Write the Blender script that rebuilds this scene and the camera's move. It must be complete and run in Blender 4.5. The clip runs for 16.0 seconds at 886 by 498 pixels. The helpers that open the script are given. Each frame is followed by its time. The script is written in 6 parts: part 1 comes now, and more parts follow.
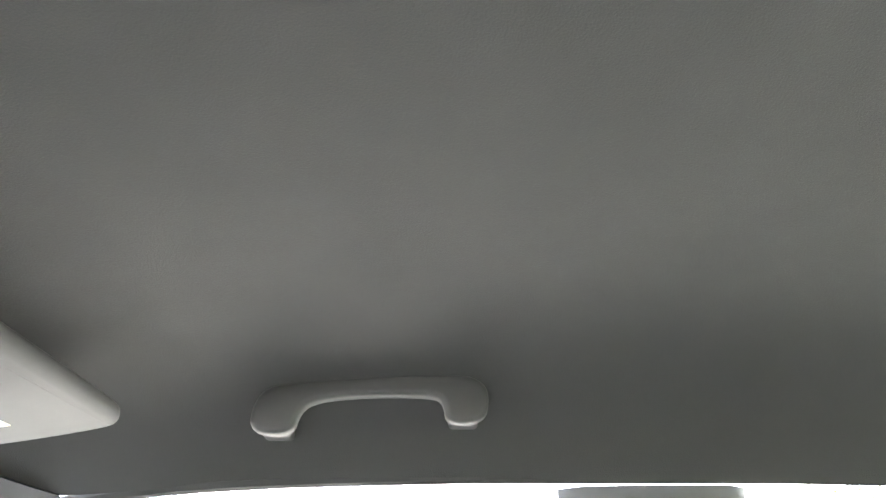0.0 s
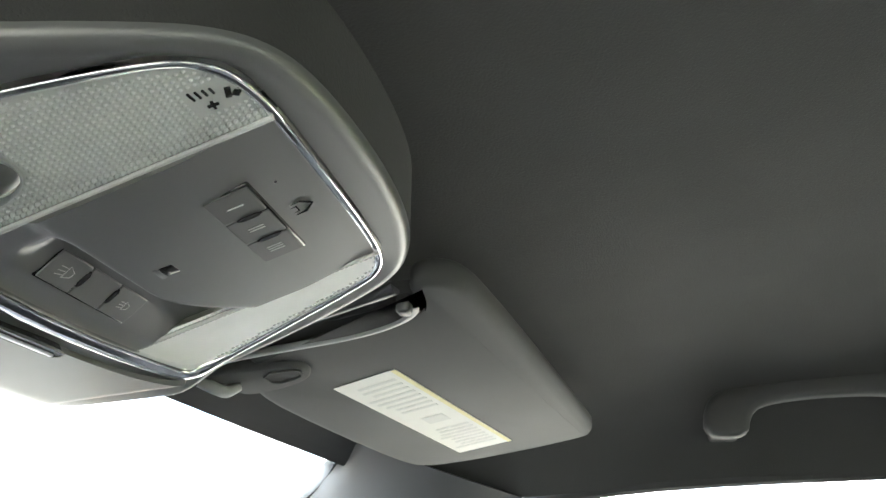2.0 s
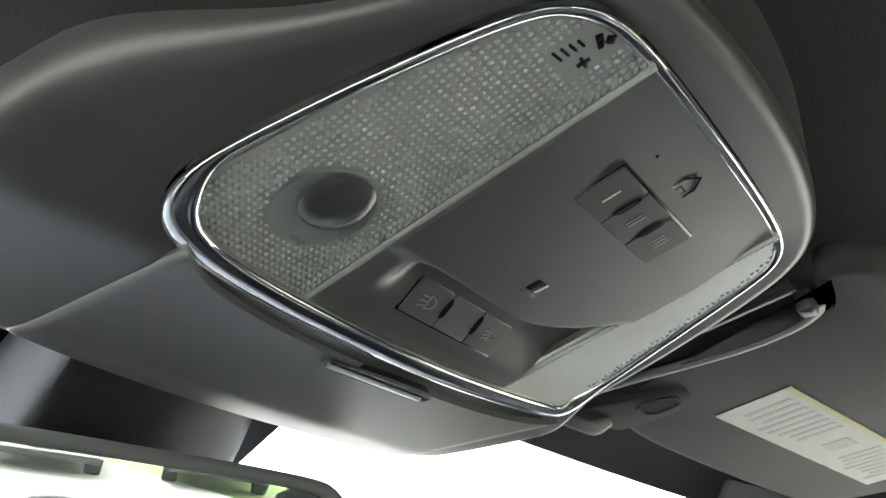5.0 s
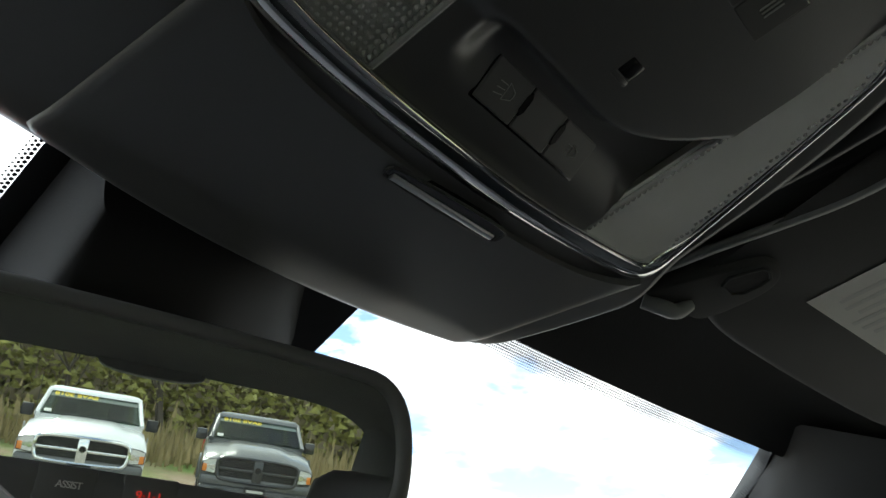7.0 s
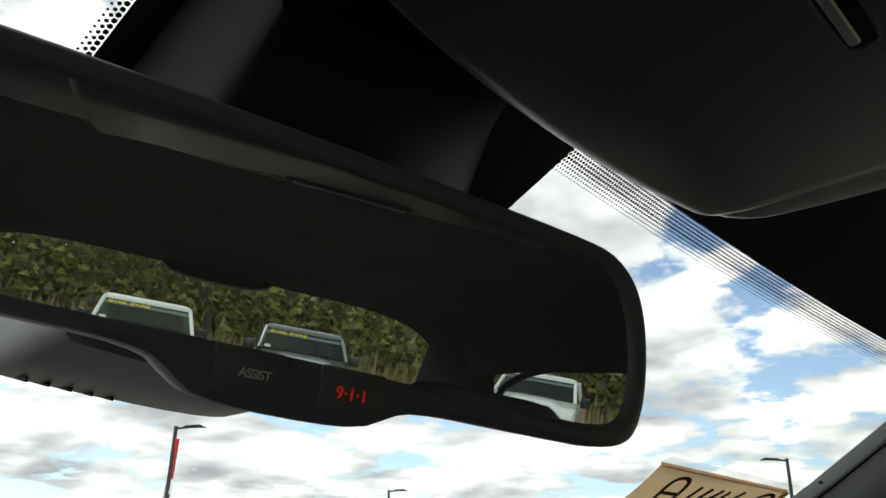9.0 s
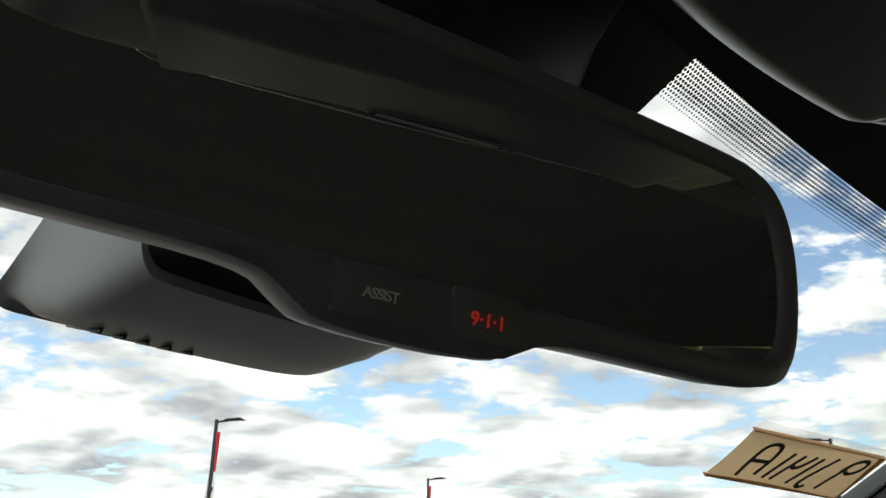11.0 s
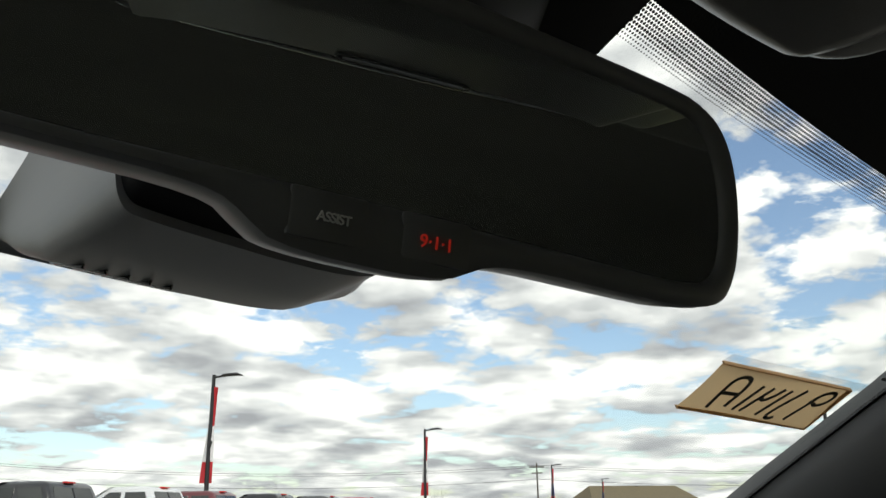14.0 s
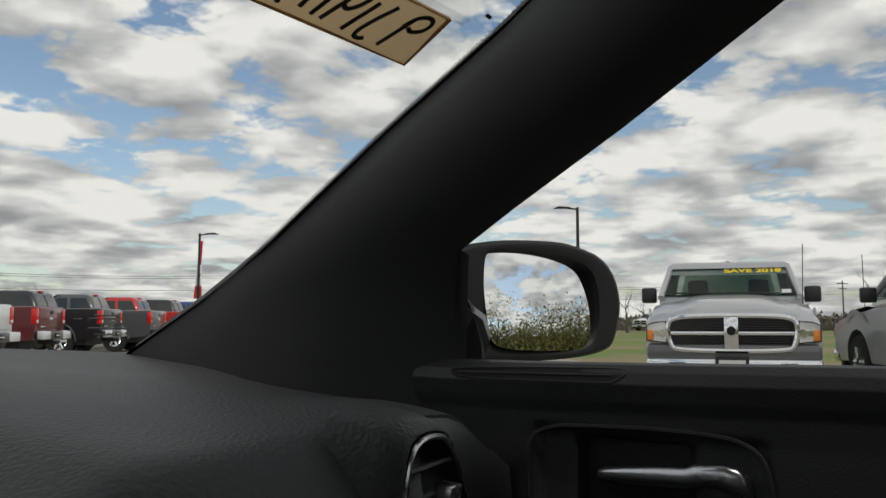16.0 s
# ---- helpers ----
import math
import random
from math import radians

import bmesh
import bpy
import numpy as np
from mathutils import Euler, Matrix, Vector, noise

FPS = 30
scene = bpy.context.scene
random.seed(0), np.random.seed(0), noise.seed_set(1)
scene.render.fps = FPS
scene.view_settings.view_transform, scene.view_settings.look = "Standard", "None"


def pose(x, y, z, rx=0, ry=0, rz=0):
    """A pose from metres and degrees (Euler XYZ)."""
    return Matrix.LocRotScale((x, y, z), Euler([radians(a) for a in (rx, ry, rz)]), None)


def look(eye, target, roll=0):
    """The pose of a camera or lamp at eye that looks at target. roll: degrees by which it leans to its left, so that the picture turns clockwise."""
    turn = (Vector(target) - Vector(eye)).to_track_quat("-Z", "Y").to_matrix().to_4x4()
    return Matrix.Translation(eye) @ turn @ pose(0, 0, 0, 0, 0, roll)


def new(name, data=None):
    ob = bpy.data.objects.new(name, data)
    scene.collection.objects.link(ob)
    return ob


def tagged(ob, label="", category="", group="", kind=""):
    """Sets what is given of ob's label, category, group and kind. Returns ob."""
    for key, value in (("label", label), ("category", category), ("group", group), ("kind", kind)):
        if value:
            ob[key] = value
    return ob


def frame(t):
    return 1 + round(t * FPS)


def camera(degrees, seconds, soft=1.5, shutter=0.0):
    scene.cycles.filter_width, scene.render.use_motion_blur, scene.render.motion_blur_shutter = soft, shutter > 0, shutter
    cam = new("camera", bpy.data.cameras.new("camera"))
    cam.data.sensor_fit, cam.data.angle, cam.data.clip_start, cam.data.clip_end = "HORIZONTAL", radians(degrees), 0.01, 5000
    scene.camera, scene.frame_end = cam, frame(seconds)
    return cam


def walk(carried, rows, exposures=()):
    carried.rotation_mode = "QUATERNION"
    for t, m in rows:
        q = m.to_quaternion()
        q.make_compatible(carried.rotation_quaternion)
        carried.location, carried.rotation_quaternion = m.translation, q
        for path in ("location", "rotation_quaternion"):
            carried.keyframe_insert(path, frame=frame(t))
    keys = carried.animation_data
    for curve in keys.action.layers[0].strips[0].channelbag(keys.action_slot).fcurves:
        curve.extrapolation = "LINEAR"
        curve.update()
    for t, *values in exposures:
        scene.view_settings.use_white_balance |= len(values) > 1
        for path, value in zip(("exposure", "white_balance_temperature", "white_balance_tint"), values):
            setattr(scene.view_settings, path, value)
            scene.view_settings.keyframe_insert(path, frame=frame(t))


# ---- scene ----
# ---- camera and walk ----
cam = camera(55.97, 16.0)
ROWS = [
    (0, pose(-0.1682, -0.4986, 1.1262, 113.48, 0, -93.49) @ pose(0, 0, 0, 0, 0, -2.46)),
    (0.5, pose(-0.1843, -0.3812, 1.1432, 112.71, 0, -94.75) @ pose(0, 0, 0, 0, 0, -3.05)),
    (0.8, pose(-0.1974, -0.3334, 1.1462, 112.23, 0, -93.70) @ pose(0, 0, 0, 0, 0, -2.90)),
    (1, pose(-0.1973, -0.3272, 1.1445, 112.93, 0, -90.97) @ pose(0, 0, 0, 0, 0, -2.82)),
    (1.5, pose(-0.2265, -0.3261, 1.1361, 113.12, 0, -84.79) @ pose(0, 0, 0, 0, 0, -2.46)),
    (2, pose(-0.2446, -0.3131, 1.1462, 112.61, 0, -76.92) @ pose(0, 0, 0, 0, 0, -1.65)),
    (2.5, pose(-0.2369, -0.2855, 1.1498, 113.22, 0, -69.33) @ pose(0, 0, 0, 0, 0, -1.69)),
    (3, pose(-0.2276, -0.2800, 1.1565, 113.96, 0, -65.08) @ pose(0, 0, 0, 0, 0, -1.67)),
    (3.5, pose(-0.2174, -0.2657, 1.1605, 115.12, 0, -61.98) @ pose(0, 0, 0, 0, 0, -1.71)),
    (5.8, pose(-0.1841, -0.2506, 1.1534, 115.46, 0, -53.60) @ pose(0, 0, 0, 0, 0, -0.69)),
    (6, pose(-0.1783, -0.2445, 1.1490, 115.55, 0, -53.52) @ pose(0, 0, 0, 0, 0, -0.76)),
    (6.5, pose(-0.1677, -0.2223, 1.1201, 115.95, 0, -53.76) @ pose(0, 0, 0, 0, 0, -0.54)),
    (7, pose(-0.1554, -0.2026, 1.1088, 117.42, 0, -53.38) @ pose(0, 0, 0, 0, 0, -1.76)),
    (7.5, pose(-0.1479, -0.1551, 1.1138, 114.90, 0, -52.53) @ pose(0, 0, 0, 0, 0, -1.36)),
    (7.7, pose(-0.1403, -0.1336, 1.1193, 113.71, 0, -52.33) @ pose(0, 0, 0, 0, 0, -1.24)),
    (8, pose(-0.1320, -0.1078, 1.1174, 112.91, 0, -51.95) @ pose(0, 0, 0, 0, 0, -0.48)),
    (10.3, pose(-0.1284, -0.0772, 1.1345, 111.27, 0, -48.38) @ pose(0, 0, 0, 0, 0, 0.96)),
    (10.5, pose(-0.1278, -0.0691, 1.1268, 111.39, 0, -48.16) @ pose(0, 0, 0, 0, 0, 0.65)),
    (11, pose(-0.1166, -0.0444, 1.1176, 111.15, 0, -47.83) @ pose(0, 0, 0, 0, 0, 0.11)),
    (11.5, pose(-0.1158, -0.0438, 1.1175, 109.43, 0, -47.54) @ pose(0, 0, 0, 0, 0, -0.40)),
    (12, pose(-0.1149, -0.0407, 1.1188, 109.55, 0, -47.49) @ pose(0, 0, 0, 0, 0, -0.65)),
    (12.5, pose(-0.1121, -0.0392, 1.1231, 109.82, 0, -48.00) @ pose(0, 0, 0, 0, 0, -1.04)),
    (13, pose(-0.1130, -0.0403, 1.1241, 109.74, 0, -48.29) @ pose(0, 0, 0, 0, 0, -1.12)),
    (13.5, pose(-0.1137, -0.0414, 1.1240, 109.61, 0, -48.30) @ pose(0, 0, 0, 0, 0, -1.06)),
    (14, pose(-0.1185, -0.0605, 1.1059, 107.94, 0, -48.28) @ pose(0, 0, 0, 0, 0, -0.91)),
    (14.5, pose(-0.0911, -0.1047, 1.0552, 105.59, 0, -47.35) @ pose(0, 0, 0, 0, 0, 0.03)),
    (15, pose(-0.0733, -0.1271, 1.0189, 101.11, 0, -47.86) @ pose(0, 0, 0, 0, 0, 0.72)),
    (15.5, pose(-0.0286, -0.1422, 1.0012, 98.15, 0, -57.37) @ pose(0, 0, 0, 0, 0, 0.10)),
    (15.8, pose(-0.0021, -0.1312, 0.9839, 96.68, 0, -60.67) @ pose(0, 0, 0, 0, 0, -0.35)),
    (16, pose(0.0566, -0.1299, 0.9675, 95.06, 0, -63.06) @ pose(0, 0, 0, 0, 0, -0.04)),
]
walk(cam, ROWS, exposures=[(0, 6.35, 6200, 13), (1.0, 5.85, 6200, 11), (2.0, 5.0, 6200, 7), (3.5, 4.4, 6200, 6), (5.8, 4.05, 6150, 7), (6.5, 2.85, 6150, 6), (7.0, 1.85, 6250, 5), (7.4, 1.75, 6350, 5), (8, 0.92, 6500, 5), (10.3, 0.80, 6560, 5), (14, 0.62, 6600, 6), (15, 0.10, 6700, 9), (16, 0.08, 6700, 9)])

# ---- world, sun ----
world = bpy.data.worlds.new("world")
scene.world = world
world.use_nodes = True
wt = world.node_tree
wt.nodes.clear()


def wnode(kind, **values):
    n = wt.nodes.new(kind)
    for key, value in values.items():
        n.inputs[key].default_value = value
    return n


SUN_UP, SUN_TURN = radians(48), radians(200)
sky = wt.nodes.new("ShaderNodeTexSky")
sky.sky_type = "NISHITA"
sky.sun_disc = False
sky.sun_elevation, sky.sun_rotation = SUN_UP, SUN_TURN
blue = wnode("ShaderNodeBackground", Strength=0.11)
wt.links.new(sky.outputs[0], blue.inputs["Color"])
# broken cloud deck: the direction laid onto a flat layer high above
where = wt.nodes.new("ShaderNodeTexCoord")
axes = wt.nodes.new("ShaderNodeSeparateXYZ")
wt.links.new(where.outputs["Generated"], axes.inputs[0])


def wmath(op, a, b=None, c=None):
    n = wt.nodes.new("ShaderNodeMath")
    n.operation = op
    for k, v in enumerate((a, b, c)):
        if v is None:
            continue
        if isinstance(v, (int, float)):
            n.inputs[k].default_value = v
        else:
            wt.links.new(v, n.inputs[k])
    return n.outputs[0]


up = wmath("MAXIMUM", axes.outputs[2], 0.0)
lift = wmath("ADD", up, 0.15)


def layer(higher):
    """Place on the cloud deck, seen a little higher up."""
    n = wt.nodes.new("ShaderNodeCombineXYZ")
    raised = wmath("ADD", lift, higher)
    wt.links.new(wmath("DIVIDE", axes.outputs[0], raised), n.inputs[0])
    wt.links.new(wmath("DIVIDE", axes.outputs[1], raised), n.inputs[1])
    n.inputs[2].default_value = 3.7
    return n.outputs[0]


def clouds(vector, scale, rough, detail):
    n = wnode("ShaderNodeTexNoise", Scale=scale, Detail=detail, Roughness=rough, Distortion=0.1)
    wt.links.new(vector, n.inputs["Vector"])
    return n


def puffs(vector, scale, detail):
    """Heaped rounded lumps, small ones on large ones."""
    n = wnode("ShaderNodeTexVoronoi", Scale=scale, Detail=detail, Roughness=0.5, Lacunarity=2.2)
    n.feature = "SMOOTH_F1"
    n.inputs["Smoothness"].default_value = 0.35
    wt.links.new(vector, n.inputs["Vector"])
    return wmath("SUBTRACT", 1.0, n.outputs["Distance"])


def warped(vector):
    n = clouds(vector, 3.2, 0.6, 7.0)
    off = wt.nodes.new("ShaderNodeVectorMath")
    off.operation = "MULTIPLY_ADD"
    wt.links.new(n.outputs["Color"], off.inputs[0])
    off.inputs[1].default_value = (0.22, 0.22, 0.22)
    wt.links.new(vector, off.inputs[2])
    return off.outputs[0]


def density(vector, detail):
    w = warped(vector)
    return wmath("MULTIPLY_ADD", puffs(w, 2.9, detail * 0.5), 0.40, wmath("MULTIPLY", clouds(vector, 2.1, 0.6, detail).outputs[0], 0.60))


here = layer(0.0)
fine, soft, soft_high = density(here, 10.0), density(here, 3.0), density(layer(0.05), 3.0)
wide = clouds(here, 0.8, 0.5, 4.0).outputs[0]
cover = wt.nodes.new("ShaderNodeValToRGB")
cover.color_ramp.elements[0].position, cover.color_ramp.elements[1].position = 0.240, 0.305
wt.links.new(wmath("ADD", wmath("MULTIPLY", fine, 0.78), wmath("MULTIPLY", wide, 0.22)), cover.inputs[0])
shade = wt.nodes.new("ShaderNodeValToRGB")
stops = [(0.16, (0.36, 0.37, 0.395)), (0.40, (0.50, 0.512, 0.53)), (0.60, (0.68, 0.688, 0.695)), (0.86, (1.0, 0.99, 0.97))]
shade.color_ramp.elements[0].position, shade.color_ramp.elements[0].color = stops[0][0], (*stops[0][1], 1)
shade.color_ramp.elements[1].position, shade.color_ramp.elements[1].color = stops[-1][0], (*stops[-1][1], 1)
for at, col in stops[1:-1]:
    shade.color_ramp.elements.new(at).color = (*col, 1)
# tops catch the light, bellies and thick parts stay grey, with a fine crumble over it
relief = wmath("MULTIPLY_ADD", wmath("SUBTRACT", soft, soft_high), 2.1, 0.70)
crumble = wmath("MULTIPLY_ADD", wmath("SUBTRACT", fine, soft), 1.4, relief)
wt.links.new(wmath("MULTIPLY_ADD", wmath("SUBTRACT", 0.40, soft), 0.9, crumble), shade.inputs[0])
cloud = wnode("ShaderNodeBackground", Strength=0.80)
wt.links.new(shade.outputs[0], cloud.inputs["Color"])
both = wt.nodes.new("ShaderNodeMixShader")
wt.links.new(cover.outputs[0], both.inputs[0])
wt.links.new(blue.outputs[0], both.inputs[1])
wt.links.new(cloud.outputs[0], both.inputs[2])
out = wt.nodes.new("ShaderNodeOutputWorld")
wt.links.new(both.outputs[0], out.inputs[0])

sun = new("sun", bpy.data.lights.new("sun", "SUN"))
sun.data.energy, sun.data.angle, sun.data.color = 1.1, radians(12), (1.0, 0.96, 0.9)
sun.matrix_world = look((0, 0, 60), Vector((0, 0, 60)) - Vector((math.sin(SUN_TURN) * math.cos(SUN_UP), math.cos(SUN_TURN) * math.cos(SUN_UP), math.sin(SUN_UP))))

# ---- materials ----


def mat(name, color, rough=0.6, metal=0.0, grain=None, vary=0.0, bump=0.0, scale=200.0, coat=0.0, spec=0.5, cells=False, spots=0.0):
    """A principled surface with two scales of variation: fine grain in the relief, broad wear in colour and gloss."""
    m = bpy.data.materials.new(name)
    m.use_nodes = True
    nt = m.node_tree
    p = nt.nodes["Principled BSDF"]
    p.inputs["Base Color"].default_value = (*color, 1)
    p.inputs["Roughness"].default_value = rough
    p.inputs["Metallic"].default_value = metal
    p.inputs["Coat Weight"].default_value = coat
    p.inputs["Coat Roughness"].default_value = 0.05
    p.inputs["Specular IOR Level"].default_value = spec
    tc = nt.nodes.new("ShaderNodeTexCoord")
    if vary:
        n = nt.nodes.new("ShaderNodeTexNoise")
        n.inputs["Scale"].default_value, n.inputs["Detail"].default_value = grain or scale / 25, 8
        nt.links.new(tc.outputs["Object"], n.inputs["Vector"])
        mix = nt.nodes.new("ShaderNodeMix")
        mix.data_type = "RGBA"
        lo, hi = [tuple(min(1, c * f) for c in color) for f in (1 - vary, 1 + vary)]
        mix.inputs[6].default_value, mix.inputs[7].default_value = (*lo, 1), (*hi, 1)
        nt.links.new(n.outputs[0], mix.inputs[0])
        nt.links.new(mix.outputs[2], p.inputs["Base Color"])
        r = nt.nodes.new("ShaderNodeMapRange")
        r.inputs[1].default_value, r.inputs[2].default_value = 0.3, 0.7
        r.inputs[3].default_value, r.inputs[4].default_value = max(0.02, rough * (1 - 0.5 * vary)), min(1, rough * (1 + 0.5 * vary))
        nt.links.new(n.outputs[0], r.inputs[0])
        nt.links.new(r.outputs[0], p.inputs["Roughness"])
    if bump:
        if cells:
            b = nt.nodes.new("ShaderNodeTexVoronoi")
            b.feature = "SMOOTH_F1"
            b.inputs["Scale"].default_value = scale
        else:
            b = nt.nodes.new("ShaderNodeTexNoise")
            b.inputs["Scale"].default_value, b.inputs["Detail"].default_value = scale, 3
        nt.links.new(tc.outputs["Object"], b.inputs["Vector"])
        h = nt.nodes.new("ShaderNodeBump")
        h.inputs["Strength"].default_value, h.inputs["Distance"].default_value = bump, 0.3 / scale
        nt.links.new(b.outputs[0], h.inputs["Height"])
        nt.links.new(h.outputs[0], p.inputs["Normal"])
    return m


def glass_mat(name, tint=(1, 1, 1), gloss=0.08):
    """Thin pane: clear to what is behind it, with a weak mirror image on its face."""
    m = bpy.data.materials.new(name)
    m.use_nodes = True
    nt = m.node_tree
    nt.nodes.clear()
    a, b, c = (nt.nodes.new("ShaderNode" + k) for k in ("BsdfTransparent", "BsdfGlossy", "MixShader"))
    f, o = nt.nodes.new("ShaderNodeMath"), nt.nodes.new("ShaderNodeOutputMaterial")
    # weak image straight on, strong at a glance, the same from both sides
    lw, pw = nt.nodes.new("ShaderNodeLayerWeight"), nt.nodes.new("ShaderNodeMath")
    pw.operation, pw.inputs[1].default_value = "POWER", 5.0
    nt.links.new(lw.outputs["Facing"], pw.inputs[0])
    f.operation, f.inputs[1].default_value, f.inputs[2].default_value = "MULTIPLY_ADD", 0.8, 0.03
    nt.links.new(pw.outputs[0], f.inputs[0])
    a.inputs[0].default_value = (*tint, 1)
    b.inputs["Roughness"].default_value = 0.02
    b.inputs["Color"].default_value = (gloss * 8, gloss * 8, gloss * 8, 1)
    nt.links.new(f.outputs[0], c.inputs[0])
    nt.links.new(a.outputs[0], c.inputs[1])
    nt.links.new(b.outputs[0], c.inputs[2])
    nt.links.new(c.outputs[0], o.inputs[0])
    return m


HEADLINER = mat("headliner_cloth", (0.0245, 0.025, 0.024), 0.95, vary=0.14, grain=14, bump=0.9, scale=750)
PLASTIC = mat("grained_black_plastic", (0.046, 0.047, 0.048), 0.52, vary=0.15, grain=9, bump=0.35, scale=1500)
SATIN = mat("satin_black_plastic", (0.040, 0.041, 0.042), 0.38, vary=0.12, grain=12, bump=0.12, scale=1800)
CONSOLE = mat("charcoal_console_plastic", (0.078, 0.079, 0.078), 0.33, spec=0.8, vary=0.12, grain=10, bump=0.25, scale=1600)
BUTTON = mat("dark_button_plastic", (0.05, 0.05, 0.05), 0.45, vary=0.1, grain=30)
GLOSS = mat("gloss_black", (0.012, 0.012, 0.013), 0.16, vary=0.2, grain=20)
COVER = mat("grey_cover_plastic", (0.235, 0.24, 0.235), 0.42, spec=0.7, vary=0.1, grain=10, bump=0.12, scale=1700)
HOUSING = mat("mirror_housing_plastic", (0.165, 0.168, 0.168), 0.42, vary=0.1, grain=12, bump=0.1, scale=1800)
MATTE = mat("matt_black_plastic", (0.016, 0.016, 0.017), 0.6, vary=0.15, grain=9, bump=0.3, scale=1200, spec=0.3)
RUBBER = mat("rubber", (0.018, 0.018, 0.018), 0.85, vary=0.25, grain=6, bump=0.3, scale=120)
LEATHER = mat("leather_grain_dash", (0.062, 0.063, 0.065), 0.56, spec=0.4, vary=0.18, grain=7, bump=1.0, scale=320, cells=True)
DOOR = mat("door_soft_plastic", (0.024, 0.025, 0.026), 0.5, vary=0.15, grain=6, bump=0.6, scale=600, cells=True)
HEADLINER_TRIM = mat("headliner_coloured_plastic", (0.027, 0.0275, 0.027), 0.6, vary=0.1, grain=9, bump=0.3, scale=1300)
VISOR = mat("visor_vinyl", (0.032, 0.033, 0.032), 0.75, vary=0.1, grain=9, bump=0.5, scale=1100)
SEAT = mat("seat_leather", (0.05, 0.05, 0.052), 0.55, vary=0.2, grain=8, bump=0.6, scale=500, cells=True)
CHROME = mat("chrome", (0.78, 0.79, 0.80), 0.07, 1.0, vary=0.15, grain=40)
BRUSHED = mat("satin_metal", (0.62, 0.63, 0.64), 0.28, 1.0, vary=0.15, grain=30)
MIRROR = mat("mirror_glass", (0.80, 0.82, 0.82), 0.0, 1.0)
MIRROR_DIM = mat("dimming_mirror_glass", (0.76, 0.79, 0.76), 0.0, 1.0)
FRIT = mat("black_ceramic_frit", (0.008, 0.008, 0.009), 0.35, vary=0.2, grain=30)
PAPER = mat("white_paper_label", (0.78, 0.77, 0.72), 0.7, vary=0.05, grain=60)
YELLOW_EDGE = mat("yellow_label_band", (0.76, 0.70, 0.42), 0.7, vary=0.1, grain=60)
INK = mat("grey_print", (0.68, 0.675, 0.64), 0.8, vary=0.1, grain=80)
CARD = mat("brown_cardboard", (0.42, 0.28, 0.172), 0.85, vary=0.16, grain=25, bump=0.3, scale=300)
CARD_EDGE = mat("cardboard_edge", (0.42, 0.28, 0.15), 0.85, vary=0.2, grain=40)
MARKER = mat("black_marker", (0.10, 0.092, 0.07), 0.7, vary=0.3, grain=90)
WHITE_INK = mat("white_print", (0.62, 0.62, 0.60), 0.6, vary=0.1, grain=90)
LETTER_INK = mat("pale_button_print", (0.80, 0.80, 0.78), 0.5, vary=0.05, grain=90)
GREY_INK = mat("dim_grey_print", (0.20, 0.20, 0.20), 0.6, vary=0.1, grain=90)
REFLECTOR = mat("frosted_reflector", (0.80, 0.80, 0.77), 0.35, 0.2, vary=0.2, grain=30)
# passenger lens: the window light it mirrors is put into a whiter base colour
LENS_SKYLIT = mat("sky_whitened_lens", (0.88, 0.88, 0.86), 0.14, vary=0.08, grain=50, spec=0.8)
BULB = mat("dark_bulb_glass", (0.055, 0.058, 0.055), 0.22, spec=0.8, vary=0.3, grain=90)
LENS = mat("clear_prismatic_lens", (0.56, 0.57, 0.555), 0.14, vary=0.15, grain=50)
PALE_INK = mat("faint_pale_print", (0.34, 0.34, 0.33), 0.6, vary=0.1, grain=90)
BOWL = mat("smoky_reflector", (0.30, 0.31, 0.30), 0.18, 0.9, vary=0.3, grain=60)
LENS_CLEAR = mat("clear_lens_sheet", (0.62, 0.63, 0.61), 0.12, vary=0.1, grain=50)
FROST = mat("frosted_lamp_window", (0.24, 0.25, 0.25), 0.30, vary=0.3, grain=45)
CLEAR = glass_mat("window_glass", (0.97, 0.985, 0.975))
CAB_GLASS = glass_mat("truck_cab_glass", (0.50, 0.57, 0.52))
TINTED = glass_mat("tinted_window_glass", (0.80, 0.86, 0.80))
SLEEVE = glass_mat("clear_plastic_sleeve", (0.93, 0.93, 0.93), 0.10)
# woven cloth and soft vinyl shine at a glance
for cloth, weight in ((HEADLINER, 0.03), (VISOR, 0.02)):
    p = cloth.node_tree.nodes["Principled BSDF"]
    p.inputs["Sheen Weight"].default_value, p.inputs["Sheen Roughness"].default_value = weight, 0.45
# the lens lets the bowl behind it show
for clear, share in ((LENS_CLEAR, 0.48), (LENS, 0.42)):
    nt = clear.node_tree
    tr, mx = nt.nodes.new("ShaderNodeBsdfTransparent"), nt.nodes.new("ShaderNodeMixShader")
    mx.inputs[0].default_value = share
    nt.links.new(nt.nodes["Principled BSDF"].outputs[0], mx.inputs[1])
    nt.links.new(tr.outputs[0], mx.inputs[2])
    nt.links.new(mx.outputs[0], nt.nodes["Material Output"].inputs[0])
# an even diffuse grey over the inner mirror, painted in for lens haze
nt = MIRROR_DIM.node_tree
tr, mx = nt.nodes.new("ShaderNodeBsdfDiffuse"), nt.nodes.new("ShaderNodeMixShader")
tr.inputs["Color"].default_value = (0.50, 0.52, 0.52, 1)
mx.inputs[0].default_value = 0.15
nt.links.new(nt.nodes["Principled BSDF"].outputs[0], mx.inputs[1])
nt.links.new(tr.outputs[0], mx.inputs[2])
nt.links.new(mx.outputs[0], nt.nodes["Material Output"].inputs[0])
